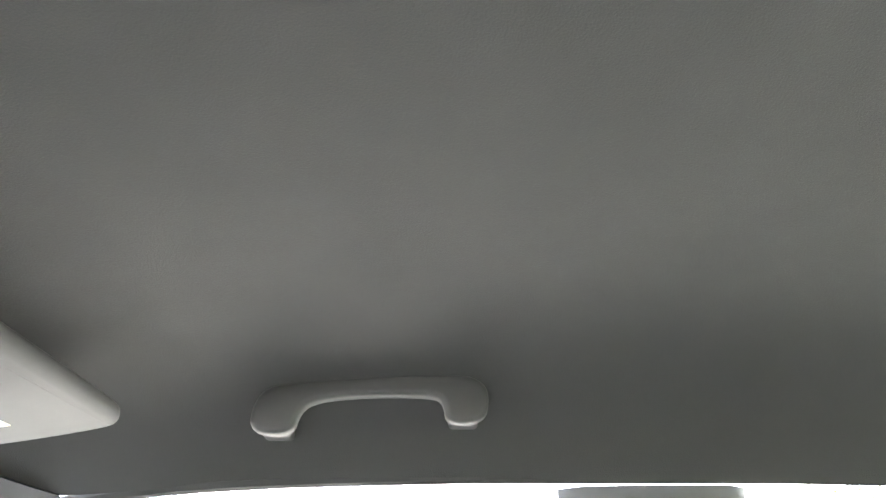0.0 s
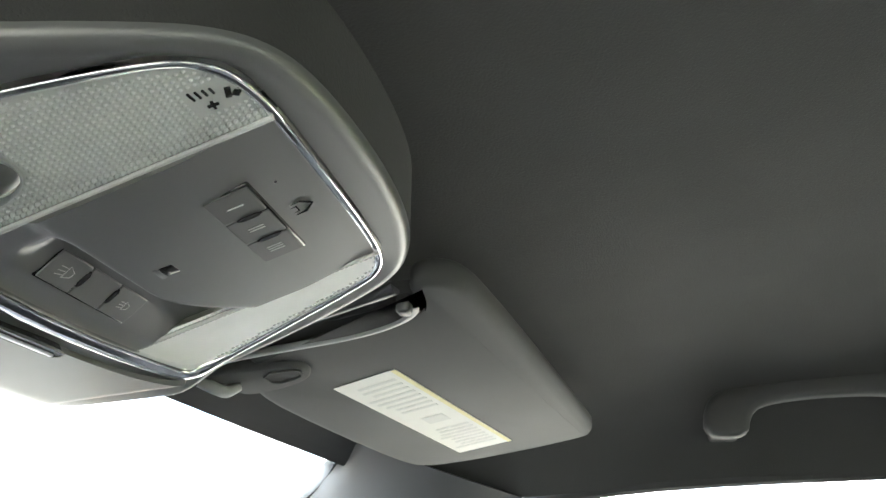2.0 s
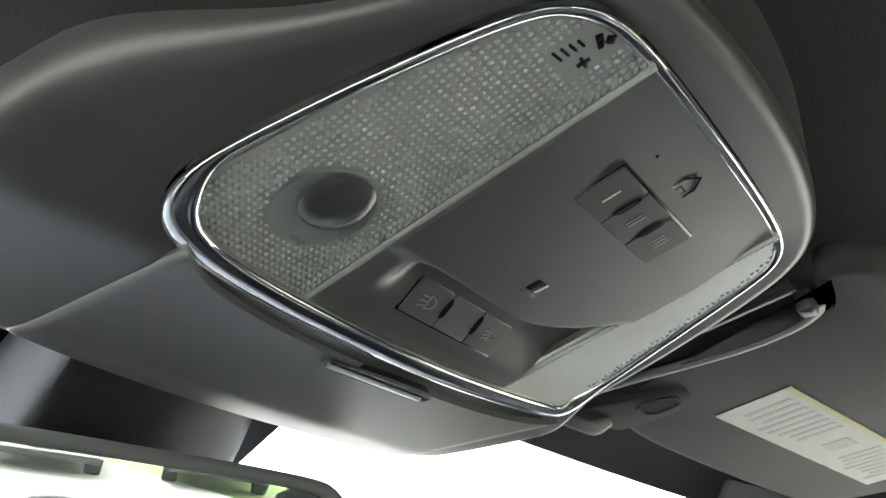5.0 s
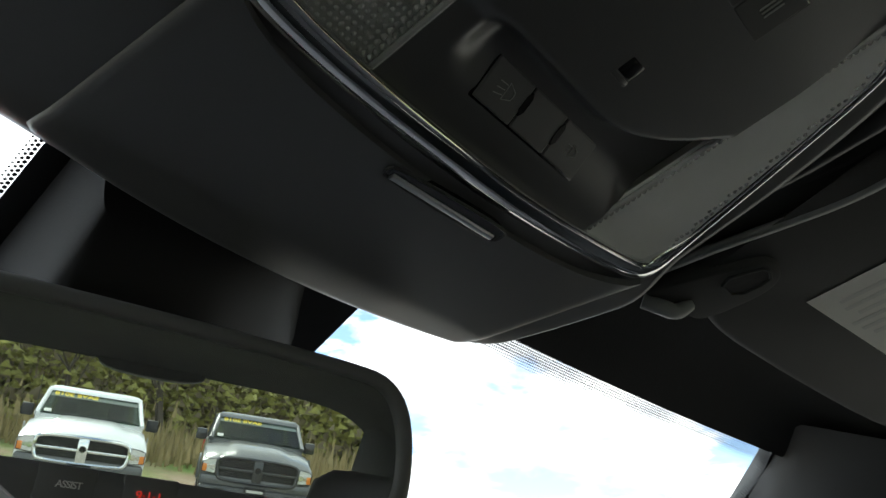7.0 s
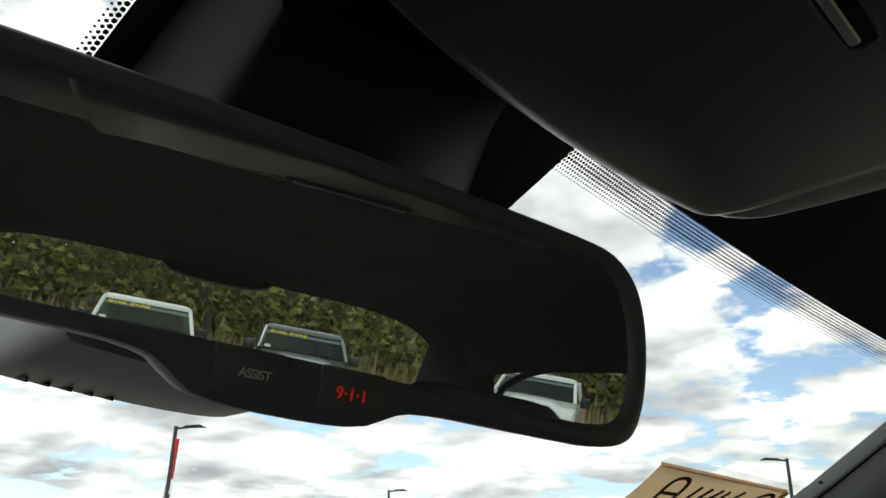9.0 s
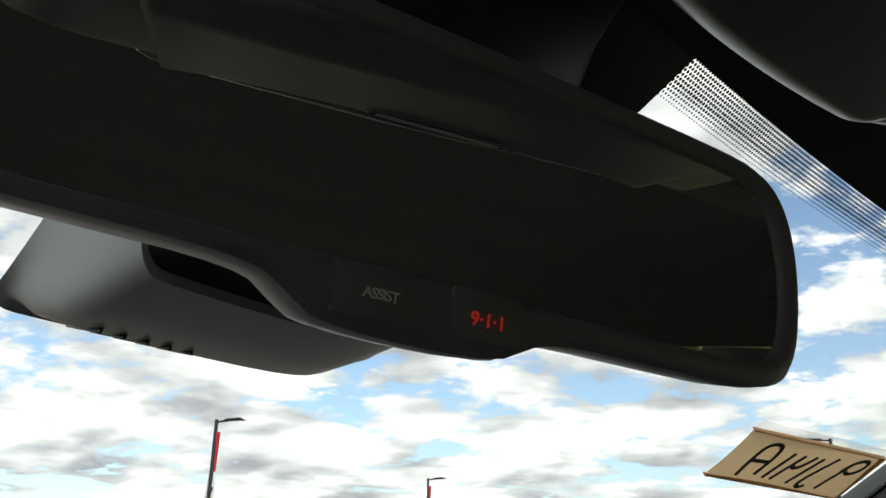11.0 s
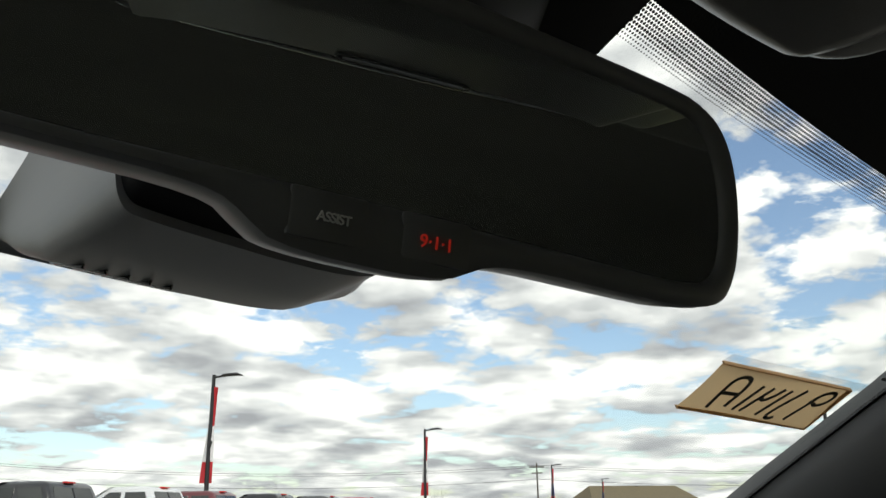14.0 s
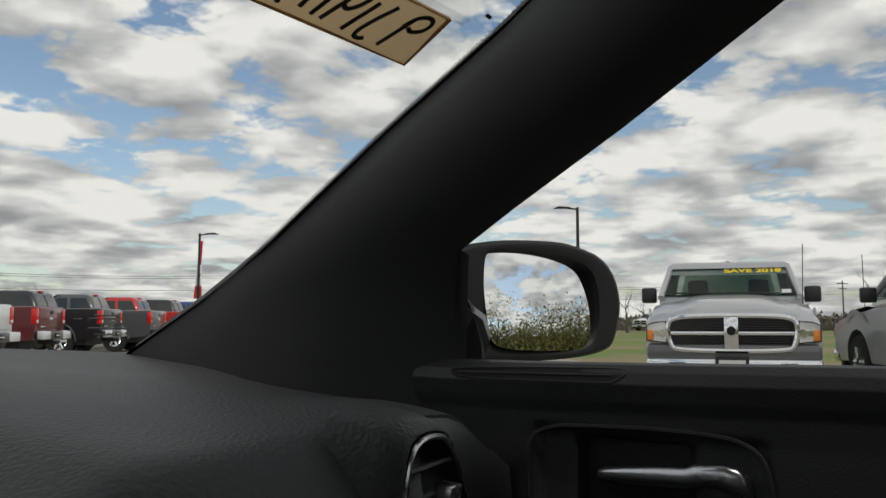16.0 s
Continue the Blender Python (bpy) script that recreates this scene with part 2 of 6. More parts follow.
# paper lets some daylight through
for thin in (CARD, CARD_EDGE):
    nt = thin.node_tree
    tr, mx = nt.nodes.new("ShaderNodeBsdfTranslucent"), nt.nodes.new("ShaderNodeMixShader")
    tr.inputs["Color"].default_value = (0.80, 0.58, 0.32, 1)
    mx.inputs[0].default_value = 0.40
    nt.links.new(nt.nodes["Principled BSDF"].outputs[0], mx.inputs[1])
    nt.links.new(tr.outputs[0], mx.inputs[2])
    nt.links.new(mx.outputs[0], nt.nodes["Material Output"].inputs[0])
RED_GLOW = bpy.data.materials.new("red_lit_letters")
RED_GLOW.use_nodes = True
rp = RED_GLOW.node_tree.nodes["Principled BSDF"]
rp.inputs["Base Color"].default_value = (0.5, 0.03, 0.02, 1)
rp.inputs["Emission Color"].default_value = (0.9, 0.05, 0.03, 1)
rp.inputs["Emission Strength"].default_value = 0.10

CONCRETE = mat("pale_concrete_lot", (0.31, 0.288, 0.245), 0.9, vary=0.25, grain=0.35, bump=0.4, scale=12)
GRASS = mat("spring_grass", (0.125, 0.20, 0.03), 0.95, vary=0.55, grain=0.4, bump=0.8, scale=9)
# bare earth shows through the grass in wide patches
nt = GRASS.node_tree
gm = next(n for n in nt.nodes if n.type == "MIX")
gn = nt.nodes.new("ShaderNodeTexNoise")
gn.inputs["Scale"].default_value, gn.inputs["Detail"].default_value = 0.16, 10
gr = nt.nodes.new("ShaderNodeMapRange")
gr.inputs[1].default_value, gr.inputs[2].default_value = 0.44, 0.56
nt.links.new(nt.nodes["Texture Coordinate"].outputs["Object"], gn.inputs["Vector"])
nt.links.new(gn.outputs[0], gr.inputs[0])
g2 = nt.nodes.new("ShaderNodeMix")
g2.data_type = "RGBA"
g2.inputs[7].default_value = (0.26, 0.185, 0.11, 1)
nt.links.new(gr.outputs[0], g2.inputs[0])
nt.links.new(gm.outputs[2], g2.inputs[6])
nt.links.new(g2.outputs[2], nt.nodes["Principled BSDF"].inputs["Base Color"])
DRYGRASS = mat("dry_tall_grass", (0.32, 0.26, 0.13), 0.95, vary=0.4, grain=2, bump=0.5, scale=30)
BARK = mat("bark", (0.085, 0.07, 0.055), 0.95, vary=0.3, grain=4, bump=0.6, scale=30)
LEAF = mat("young_leaves", (0.24, 0.235, 0.06), 0.9, vary=0.45, grain=3)
SHRUB = mat("brown_shrub", (0.17, 0.14, 0.085), 0.95, vary=0.4, grain=2)
FARWOOD = mat("far_wood", (0.15, 0.132, 0.105), 0.95, vary=0.4, grain=0.3)
POST = mat("black_post_paint", (0.02, 0.02, 0.022), 0.5, vary=0.2, grain=3)
FLAG_RED = mat("red_flag_cloth", (0.52, 0.03, 0.04), 0.8, vary=0.2, grain=6)
FLAG_WHITE = mat("white_flag_cloth", (0.75, 0.75, 0.76), 0.8, vary=0.1, grain=6)
FLAG_BLUE = mat("dark_blue_flag_cloth", (0.06, 0.07, 0.22), 0.8, vary=0.2, grain=6)
TAIL = mat("red_tail_lamp", (0.62, 0.012, 0.012), 0.15, vary=0.3, grain=18, coat=0.6)
LAMP = mat("clear_head_lamp", (0.74, 0.74, 0.75), 0.15, 0.3, vary=0.3, grain=20, coat=0.5)
AMBER = mat("amber_lamp", (0.75, 0.25, 0.05), 0.2, vary=0.2, grain=20)
DARKGLASS = mat("dark_car_glass", (0.030, 0.036, 0.036), 0.06, vary=0.3, grain=1.5, coat=0.5)
GREENGLASS = mat("greenish_car_glass", (0.10, 0.13, 0.115), 0.08, vary=0.3, grain=1.5, coat=0.5)
TYRE = mat("tyre_rubber", (0.022, 0.022, 0.022), 0.85, vary=0.2, grain=8, bump=0.4, scale=60)
YELLOW = mat("yellow_letters", (0.80, 0.62, 0.03), 0.6, vary=0.05, grain=9)


def paint(name, color):
    return mat(name, color, 0.32, vary=0.08, grain=2.5, coat=0.8)


P_RED = paint("red_car_paint", (0.52, 0.022, 0.018))
P_BLACK = paint("black_car_paint", (0.014, 0.014, 0.016))
P_WHITE = paint("white_car_paint", (0.76, 0.77, 0.78))
P_MAROON = paint("maroon_car_paint", (0.13, 0.018, 0.022))
P_GREY = paint("grey_car_paint", (0.085, 0.088, 0.092))
P_BLUE = paint("blue_car_paint", (0.02, 0.06, 0.25))
P_SILVER = mat("silver_car_paint", (0.42, 0.43, 0.445), 0.30, 0.35, vary=0.06, grain=2.5, coat=0.8)

# ---- mesh helpers ----


def finish(bm, name, material, sharp=35.0):
    bmesh.ops.recalc_face_normals(bm, faces=bm.faces)
    for f in bm.faces:
        f.smooth = True
    lim = radians(sharp)
    for e in bm.edges:
        e.smooth = len(e.link_faces) == 2 and e.calc_face_angle(0) < lim
    me = bpy.data.meshes.new(name)
    bm.to_mesh(me)
    bm.free()
    me.materials.append(material)
    return me


def part(name, bm, material, parent=None, label="", sharp=35.0):
    ob = new(name, finish(bm, name, material, sharp) if isinstance(bm, bmesh.types.BMesh) else bm)
    if parent:
        ob.parent = parent
        ob.matrix_parent_inverse = parent.matrix_basis.inverted()
    if label:
        ob["label"] = label
    return ob


def thing(name, label, category, place=(0, 0, 0), group="", kind=""):
    ob = new(name)
    ob.empty_display_size = 0.05
    ob.matrix_basis = Matrix.Translation(place)
    return tagged(ob, label, category, group, kind)


def add_box(bm, a, b, bevel=0.0, m=None, seg=2):
    g = bmesh.ops.create_cube(bm, size=1)
    for v in g["verts"]:
        v.co = Vector([(p + q) / 2 + c * (q - p) for c, p, q in zip(v.co, a, b)])
    vs = g["verts"]
    if bevel:
        es = list({e for v in vs for e in v.link_edges})
        r = bmesh.ops.bevel(bm, geom=es, offset=bevel, segments=seg, affect="EDGES", profile=0.5)
        vs = list({v for f in r["faces"] for v in f.verts} | {v for v in vs if v.is_valid})
    if m is not None:
        for v in vs:
            v.co = m @ v.co
    return bm


def box(a, b, bevel=0.0, m=None, seg=2):
    return add_box(bmesh.new(), a, b, bevel, m, seg)


def add_loft(bm, rings, closed=True, caps=True):
    rows = [[bm.verts.new(p) for p in ring] for ring in rings]
    n = len(rows[0])
    for r0, r1 in zip(rows, rows[1:]):
        for i in range(n if closed else n - 1):
            j = (i + 1) % n
            bm.faces.new((r0[i], r0[j], r1[j], r1[i]))
    if caps and closed:
        bm.faces.new(rows[0][::-1])
        bm.faces.new(rows[-1])
    return bm


def loft(rings, closed=True, caps=True):
    return add_loft(bmesh.new(), rings, closed, caps)


def add_tube(bm, path, radius, seg=8, caps=True, loop=False, flat=1.0, up=(0, 0, 1)):
    path = [Vector(p) for p in path]
    n, rings = len(path), []
    if isinstance(radius, (list, tuple)) and len(radius) != n:
        radius = [float(v) for v in np.interp(np.linspace(0, 1, n), np.linspace(0, 1, len(radius)), radius)]
    for i, p in enumerate(path):
        a, b = (path[i - 1], path[(i + 1) % n]) if loop else (path[max(0, i - 1)], path[min(n - 1, i + 1)])
        d = (b - a).normalized()
        side = d.cross(Vector(up))
        side = side.normalized() if side.length > 1e-4 else Vector((1, 0, 0))
        top = side.cross(d).normalized()
        r = radius[i] if isinstance(radius, (list, tuple)) else radius
        rings.append([p + side * (r * math.cos(2 * math.pi * k / seg)) + top * (r * flat * math.sin(2 * math.pi * k / seg)) for k in range(seg)])
    if loop:
        rings.append(rings[0])
        rows = [[bm.verts.new(q) for q in ring] for ring in rings[:-1]]
        for i in range(n):
            r0, r1 = rows[i], rows[(i + 1) % n]
            for k in range(seg):
                bm.faces.new((r0[k], r0[(k + 1) % seg], r1[(k + 1) % seg], r1[k]))
        return bm
    return add_loft(bm, rings, True, caps)


def tube(path, radius, seg=8, **more):
    return add_tube(bmesh.new(), path, radius, seg, **more)


def chaikin(points, times=2, loop=True):
    pts = [Vector(p) for p in points]
    for _ in range(times):
        res = [] if loop else [pts[0]]
        for i in range(len(pts) if loop else len(pts) - 1):
            a, b = pts[i], pts[(i + 1) % len(pts)]
            res += [a * 0.75 + b * 0.25, a * 0.25 + b * 0.75]
        if not loop:
            res.append(pts[-1])
        pts = res
    return pts


def slab(outline, place, down, up, bevel=0.0):
    """A plate: the outline (u, v) laid by place(u, v, h) between the heights down and up, with an eased rim."""
    c = sum((Vector(p) for p in outline), Vector((0, 0))) / len(outline)

    def ring(h, inset):
        res = []
        for p in outline:
            d = Vector(p) - c
            q = c + d * (1 - inset / max(d.length, 1e-6))
            res.append(Vector(place(q.x, q.y, h)))
        return res

    if not bevel:
        return loft([ring(down, 0), ring(up, 0)])
    k = bevel * 1.15
    return loft([ring(down, k), ring(down, bevel), ring(down + bevel * 0.3, bevel * 0.3), ring(down + bevel, 0), ring(up - bevel, 0), ring(up - bevel * 0.3, bevel * 0.3), ring(up, bevel), ring(up, k)])


def sheet(f, us, vs, thick=None):
    bm = bmesh.new()
    rows = [[bm.verts.new(f(u, v)) for u in us] for v in vs]
    for r0, r1 in zip(rows, rows[1:]):
        for i in range(len(us) - 1):
            bm.faces.new((r0[i], r0[i + 1], r1[i + 1], r1[i]))
    if thick:
        t = Vector(thick)
        back = [[bm.verts.new(v.co + t) for v in r] for r in rows]
        for r0, r1 in zip(back, back[1:]):
            for i in range(len(us) - 1):
                bm.faces.new((r0[i + 1], r0[i], r1[i], r1[i + 1]))
        rim = [(rows[0][i], back[0][i]) for i in range(len(us))] + [(r[-1], b[-1]) for r, b in zip(rows[1:], back[1:])]
        rim += [(rows[-1][i], back[-1][i]) for i in range(len(us) - 2, -1, -1)] + [(r[0], b[0]) for r, b in list(zip(rows, back))[-2:0:-1]]
        for i in range(len(rim)):
            (a, b), (c, d) = rim[i], rim[(i + 1) % len(rim)]
            bm.faces.new((a, b, d, c))
    return bm


def lettering(name, words, size, m, material, parent, bold=0.0, spacing=1.0, label=""):
    cu = bpy.data.curves.new(name, "FONT")
    cu.body, cu.size, cu.align_x, cu.align_y, cu.extrude, cu.offset, cu.space_character = words, size, "CENTER", "CENTER", 0.00015 + size * 0.01, bold, spacing
    tmp = bpy.data.objects.new(name, cu)
    scene.collection.objects.link(tmp)
    me = bpy.data.meshes.new_from_object(tmp.evaluated_get(bpy.context.evaluated_depsgraph_get()))
    bpy.data.objects.remove(tmp)
    me.transform(m)
    me.materials.clear()
    me.materials.append(material)
    return part(name, me, material, parent, label)


def lerp(a, b, t):
    return a + (b - a) * t


def knots(table):
    """A smooth curve through a table of (at, value)."""
    xs, ys = [k for k, _ in table], [v for _, v in table]

    def value(x):
        return float(np.interp(x, xs, ys))

    return value


def smooth(a, b, x):
    t = min(1, max(0, (x - a) / (b - a)))
    return t * t * (3 - 2 * t)

# ---- the car's shell ----


def screen_z(x, y):
    """Height of the windscreen's inner face."""
    return 1.3847 - 0.604 * y - 0.155 * x * x


def header_y(x):
    return 0.108 - 0.19 * x * x


roof_mid = knots([(-1.75, 1.352), (-1.5, 1.385), (-1.1, 1.41), (-0.7, 1.405), (-0.4, 1.385), (-0.2, 1.355), (0.0, 1.335), (0.12, 1.318)])
rail_z = knots([(-1.75, 1.22), (-1.2, 1.258), (-0.85, 1.268), (-0.6, 1.270), (-0.3, 1.272), (-0.15, 1.262), (-0.05, 1.266), (0.03, 1.292), (0.08, 1.298)])
EDGE = 0.612


def roof_z(x, y):
    drop = roof_mid(y) - 0.012 - rail_z(y)
    return roof_mid(y) - 0.012 * (x / EDGE) ** 2 - drop * (abs(x) / EDGE) ** 9


def roof_point(s, t):
    x = EDGE * math.copysign(abs(s) ** 0.75, s)
    y = lerp(header_y(x), -1.72, t)
    z = roof_z(x, y)
    front = smooth(0.06, 0.0, t)
    return x, y, lerp(z, screen_z(x, y) - 0.008, front)


ceiling = part("ceiling", sheet(roof_point, np.linspace(-1, 1, 49), [k / 60 for k in range(61)], (0, 0, 0.035)), HEADLINER, None, sharp=60)
tagged(ceiling, "dark grey woven cloth headliner of a car", "headliner", kind="structure")

# side rails, pillars and doors; mirrored for the driver's side
pillar_rows = [
    ((0.560, 0.020, 1.318), (0.612, -0.150, 1.262)),
    ((0.590, 0.045, 1.302), (0.629, -0.092, 1.2385)),
    ((0.618, 0.085, 1.272), (0.6414, -0.055, 1.2177)),
    ((0.637, 0.160, 1.224), (0.6609, 0.002, 1.1852)),
    ((0.655, 0.280, 1.149), (0.6824, 0.072, 1.1446)),
    ((0.685, 0.426, 1.055), (0.709, 0.1765, 1.086)),
    ((0.694, 0.520, 0.998), (0.7235, 0.236, 1.050)),
    ((0.690, 0.612, 0.940), (0.776, 0.266, 0.940)),
    ((0.692, 0.640, 0.900), (0.780, 0.270, 0.890)),
]


def pillar(sx):
    rings = []
    for k, (f, r) in enumerate(pillar_rows):
        f, r = Vector(f), Vector(r)
        swell = 0.026 if k < 5 else 0.019
        d = r - f
        inward = Vector((-0.75, -0.45, -0.25)).normalized()
        ring = [f + d * t + inward * (swell * math.sin(math.pi * min(1, t * 1.02)) ** 0.8) for t in np.linspace(0, 1, 9)]
        ring += [r + Vector((0.030, 0.028, 0.010)), f + Vector((0.035, 0.03, 0.01))]
        rings.append([Vector((p.x * sx, p.y, p.z)) for p in ring])
    return loft(rings)


for n, sx in ((1, 1), (2, -1)):
    ob = part("a_pillar_trim" if n == 1 else "a_pillar_trim_driver", pillar(sx), PLASTIC, None, sharp=50)
    tagged(ob, "black grained plastic windscreen pillar trim", "pillar", kind="structure")


def side_x(z):
    """The inner face of the side glass."""
    return 0.772 - 0.47 * (z - 0.945)


def b_pillar(sx, y0, y1, lean):
    rings = []
    for z in np.linspace(0.45, 1.268, 9):
        x = side_x(max(z, 0.9)) - 0.012 + 0.022 * smooth(1.16, 1.26, z)
        a, b = y0 + lean * (z - 0.95), y1 + lean * 0.6 * (z - 0.95)
        ring = [(x + 0.03, b, z), (x, b, z), (x - 0.016, b + 0.02, z), (x - 0.022, (a + b) / 2, z), (x - 0.016, a - 0.02, z), (x, a, z), (x + 0.03, a, z)]
        rings.append([Vector((p[0] * sx, p[1], p[2])) for p in ring])
    return loft(rings)


for sx, nm in ((1, ""), (-1, "_driver")):
    tagged(part("b_pillar_trim" + nm, b_pillar(sx, -0.635, -0.815, 0.05), PLASTIC), "black plastic centre pillar trim between the doors", "pillar", kind="structure")
    rings = []
    for y0, y1, z in ((-1.62, -2.30, 0.93), (-1.60, -2.16, 1.02), (-1.55, -2.00, 1.12), (-1.50, -1.86, 1.22), (-1.44, -1.70, 1.32), (-1.40, -1.62, 1.37)):
        x0, x1 = side_x(z) - 0.01, lerp(0.66, 0.55, (z - 0.93) / 0.42)
        ring = [(x0 + 0.03, y0, z), (x0 - 0.01, y0 - 0.03, z), (lerp(x0, x1, 0.5) - 0.02, lerp(y0, y1, 0.5), z), (x1 - 0.015, y1 + 0.03, z), (x1, y1 - 0.02, z), (x1 + 0.10, y1, z)]
        rings.append([Vector((p[0] * sx, p[1], p[2])) for p in ring])
    tagged(part("c_pillar_trim" + nm, loft(rings), HEADLINER), "dark rear roof pillar trim beside the back window", "pillar", kind="structure")
    # rail above the doors: the frame round the side glass
    path = [(side_x(z) * sx, y, z) for y, z in ((-0.06, 1.233), (-0.16, 1.262), (-0.30, 1.276), (-0.60, 1.280), (-0.80, 1.280), (-1.05, 1.276), (-1.28, 1.252), (-1.45, 1.205), (-1.58, 1.10), (-1.62, 0.98))]
    tagged(part("door_frame_seal" + nm, tube(chaikin(path, 2, False), 0.008, 8), RUBBER), "black rubber seal round the door glass", "door seal", kind="structure")

# door cards: extruded profile with the belt, the vent slot and the pull recess
card = [(0.845, 0.945), (0.778, 0.950), (0.769, 0.948), (0.763, 0.941), (0.760, 0.931), (0.764, 0.915), (0.768, 0.905), (0.771, 0.88), (0.772, 0.84), (0.770, 0.80), (0.735, 0.73), (0.725, 0.68), (0.745, 0.60), (0.755, 0.40), (0.755, 0.22), (0.845, 0.22)]


def belt_rise(y):
    return 0.014 * smooth(0.3, -0.3, y) + 0.02 * smooth(-0.6, -1.6, y)


def door_card(sx, y0, y1, steps=14):
    rings = []
    for y in np.linspace(y0, y1, steps):
        r = belt_rise(y)
        rings.append([Vector((x * sx, y, z + r * smooth(0.5, 0.9, z))) for x, z in card])
    return loft(rings)


def recess_card(sx):
    """The front card with a hollow for the inside handle."""
    bm = bmesh.new()
    us = np.linspace(0.30, -0.60, 181)
    prof = []
    for (xa, za), (xb, zb) in zip(card[1:-2], card[2:-1]):
        n = 9 if za > 0.78 else 2
        prof += [(lerp(xa, xb, k / n), lerp(za, zb, k / n)) for k in range(n)]
    prof.append(card[-2])

    def f(u, k):
        x, z = prof[k]
        r = belt_rise(u)
        zz = z + r * smooth(0.5, 0.9, z)
        wide = smooth(0.174, 0.166, u) * smooth(-0.032, -0.020, u) * smooth(0.79, 0.80, zz) * smooth(0.897, 0.889, zz)
        deep = smooth(0.137, 0.124, u) * smooth(0.028, 0.044, u) * smooth(0.800, 0.815, zz) * smooth(0.889, 0.879, zz)
        return Vector(((x + 0.008 * wide + 0.028 * deep) * sx, u, zz))

    rows = [[bm.verts.new(f(u, k)) for k in range(len(prof))] for u in us]
    for r0, r1 in zip(rows, rows[1:]):
        for i in range(len(prof) - 1):
            bm.faces.new((r0[i], r0[i + 1], r1[i + 1], r1[i]))
    return bm


door_1 = thing("door_1", "black soft plastic front passenger door with chrome handle", "car door", (0.78, 0, 0.5), kind="structure")
part("door_card", recess_card(1), DOOR, door_1, sharp=50)
part("outer_skin", box((0.80, -0.62, 0.22), (0.85, 0.42, 0.938), 0.004), P_GREY, door_1)
slot_o = chaikin([(0.2590, 0.9375), (0.2560, 0.9425), (0.0930, 0.9490), (0.0840, 0.9465), (0.0960, 0.9368), (0.1050, 0.9350), (0.2500, 0.9325)], 2)


def belt_x(z):
    return float(np.interp(z, [0.915, 0.931, 0.941, 0.948, 0.951], [0.764, 0.760, 0.763, 0.769, 0.778]))


part("slot_floor", loft([[Vector((belt_x(p.y - 0.002) + d, p.x, p.y)) for p in slot_o] for d in (-0.0007, 0.004)]), MATTE, door_1, "dark floor of the demister slot")
part("slot_rim", tube([Vector((belt_x(p.y - 0.002) - 0.0010, p.x, p.y)) for p in slot_o], 0.0011, 6, loop=True, up=(1, 0, 0)), DOOR, door_1)
part("slot_slat", tube([(0.7600, 0.250, 0.9380), (0.7612, 0.100, 0.9425)], 0.0009, 6), PLASTIC, door_1)
# rim round the handle hollow
rim = [(0.7665, y, z) for y, z in ((0.176, 0.893), (0.10, 0.8975), (0.03, 0.898), (-0.012, 0.894), (-0.031, 0.876), (-0.036, 0.83), (-0.030, 0.785), (0.05, 0.785), (0.172, 0.795), (0.180, 0.85))]
part("recess_rim", tube(chaikin(rim, 2), 0.0020, 6, loop=True, up=(1, 0, 0)), DOOR, door_1)
lever = [(0.121, 0.8575, 0.0035, 0.790), (0.112, 0.8560, 0.0055, 0.777), (0.090, 0.8575, 0.0075, 0.772), (0.060, 0.8600, 0.0085, 0.770), (0.036, 0.8610, 0.0090, 0.769), (0.030, 0.8635, 0.0095, 0.7685), (0.005, 0.8650, 0.0100, 0.768), (-0.006, 0.8625, 0.0100, 0.770), (-0.014, 0.8560, 0.0090, 0.775), (-0.018, 0.8480, 0.0070, 0.784), (-0.020, 0.8420, 0.0060, 0.797)]
rings = []
for y, z, hh, x in lever:
    o = chaikin([(-0.0045, -hh), (0.0055, -hh * 0.9), (0.0055, hh), (-0.0045, hh)], 2)
    rings.append([Vector((x + p.x, y, z - 0.002 + p.y)) for p in o])
part("pull_handle", loft(rings), BRUSHED, door_1, "satin chrome inside door pull", sharp=50)
part("handle_cup", box((0.797, -0.16, 0.79), (0.806, 0.168, 0.90), 0.004), MATTE, door_1)
sail = [(0.7745, 0.266, 0.948), (0.7265, 0.240, 1.056), (0.733, 0.228, 1.048), (0.781, 0.250, 0.950)]
bm = bmesh.new()
add_loft(bm, [[Vector(p) + Vector((-0.004, 0, 0)) for p in sail], [Vector(p) + Vector((0.02, 0.012, 0)) for p in sail]])
part("sail_panel", bm, PLASTIC, door_1)

door_2 = thing("door_2", "black soft plastic driver door card", "car door", (-0.78, 0, 0.5), kind="structure")
part("door_card", door_card(-1, 0.42, -0.62), DOOR, door_2)
for n, sx in ((3, 1), (4, -1)):
    ob = thing("door_%d" % n, "black soft plastic rear door card", "car door", (0.78 * sx, -1.1, 0.5), kind="structure")
    part("door_card", door_card(sx, -0.74, -1.66), DOOR, ob)

for nm, pts, mt in (("floor", ((-0.85, -2.4, 0.20), (0.85, -2.4, 0.20), (0.85, 0.85, 0.20), (-0.85, 0.85, 0.20)), HEADLINER),):
    tagged(part("floor", box((-0.85, -2.4, 0.17), (0.85, 0.85, 0.20)), mt), "black carpet car floor", "floor", kind="structure")
tagged(part("firewall", box((-0.84, 0.78, 0.20), (0.84, 0.82, 0.925)), PLASTIC), "black bulkhead below the windscreen", "bulkhead", kind="structure")
tagged(part("rear_wall", box((-0.84, -2.42, 0.20), (0.84, -2.38, 0.915)), PLASTIC), "black trim below the back window", "trim", kind="structure")
tagged(part("parcel_shelf", box((-0.70, -2.40, 0.885), (0.70, -1.66, 0.905), 0.006), HEADLINER), "pale-lit cloth parcel shelf below the back window", "shelf", kind="structure")

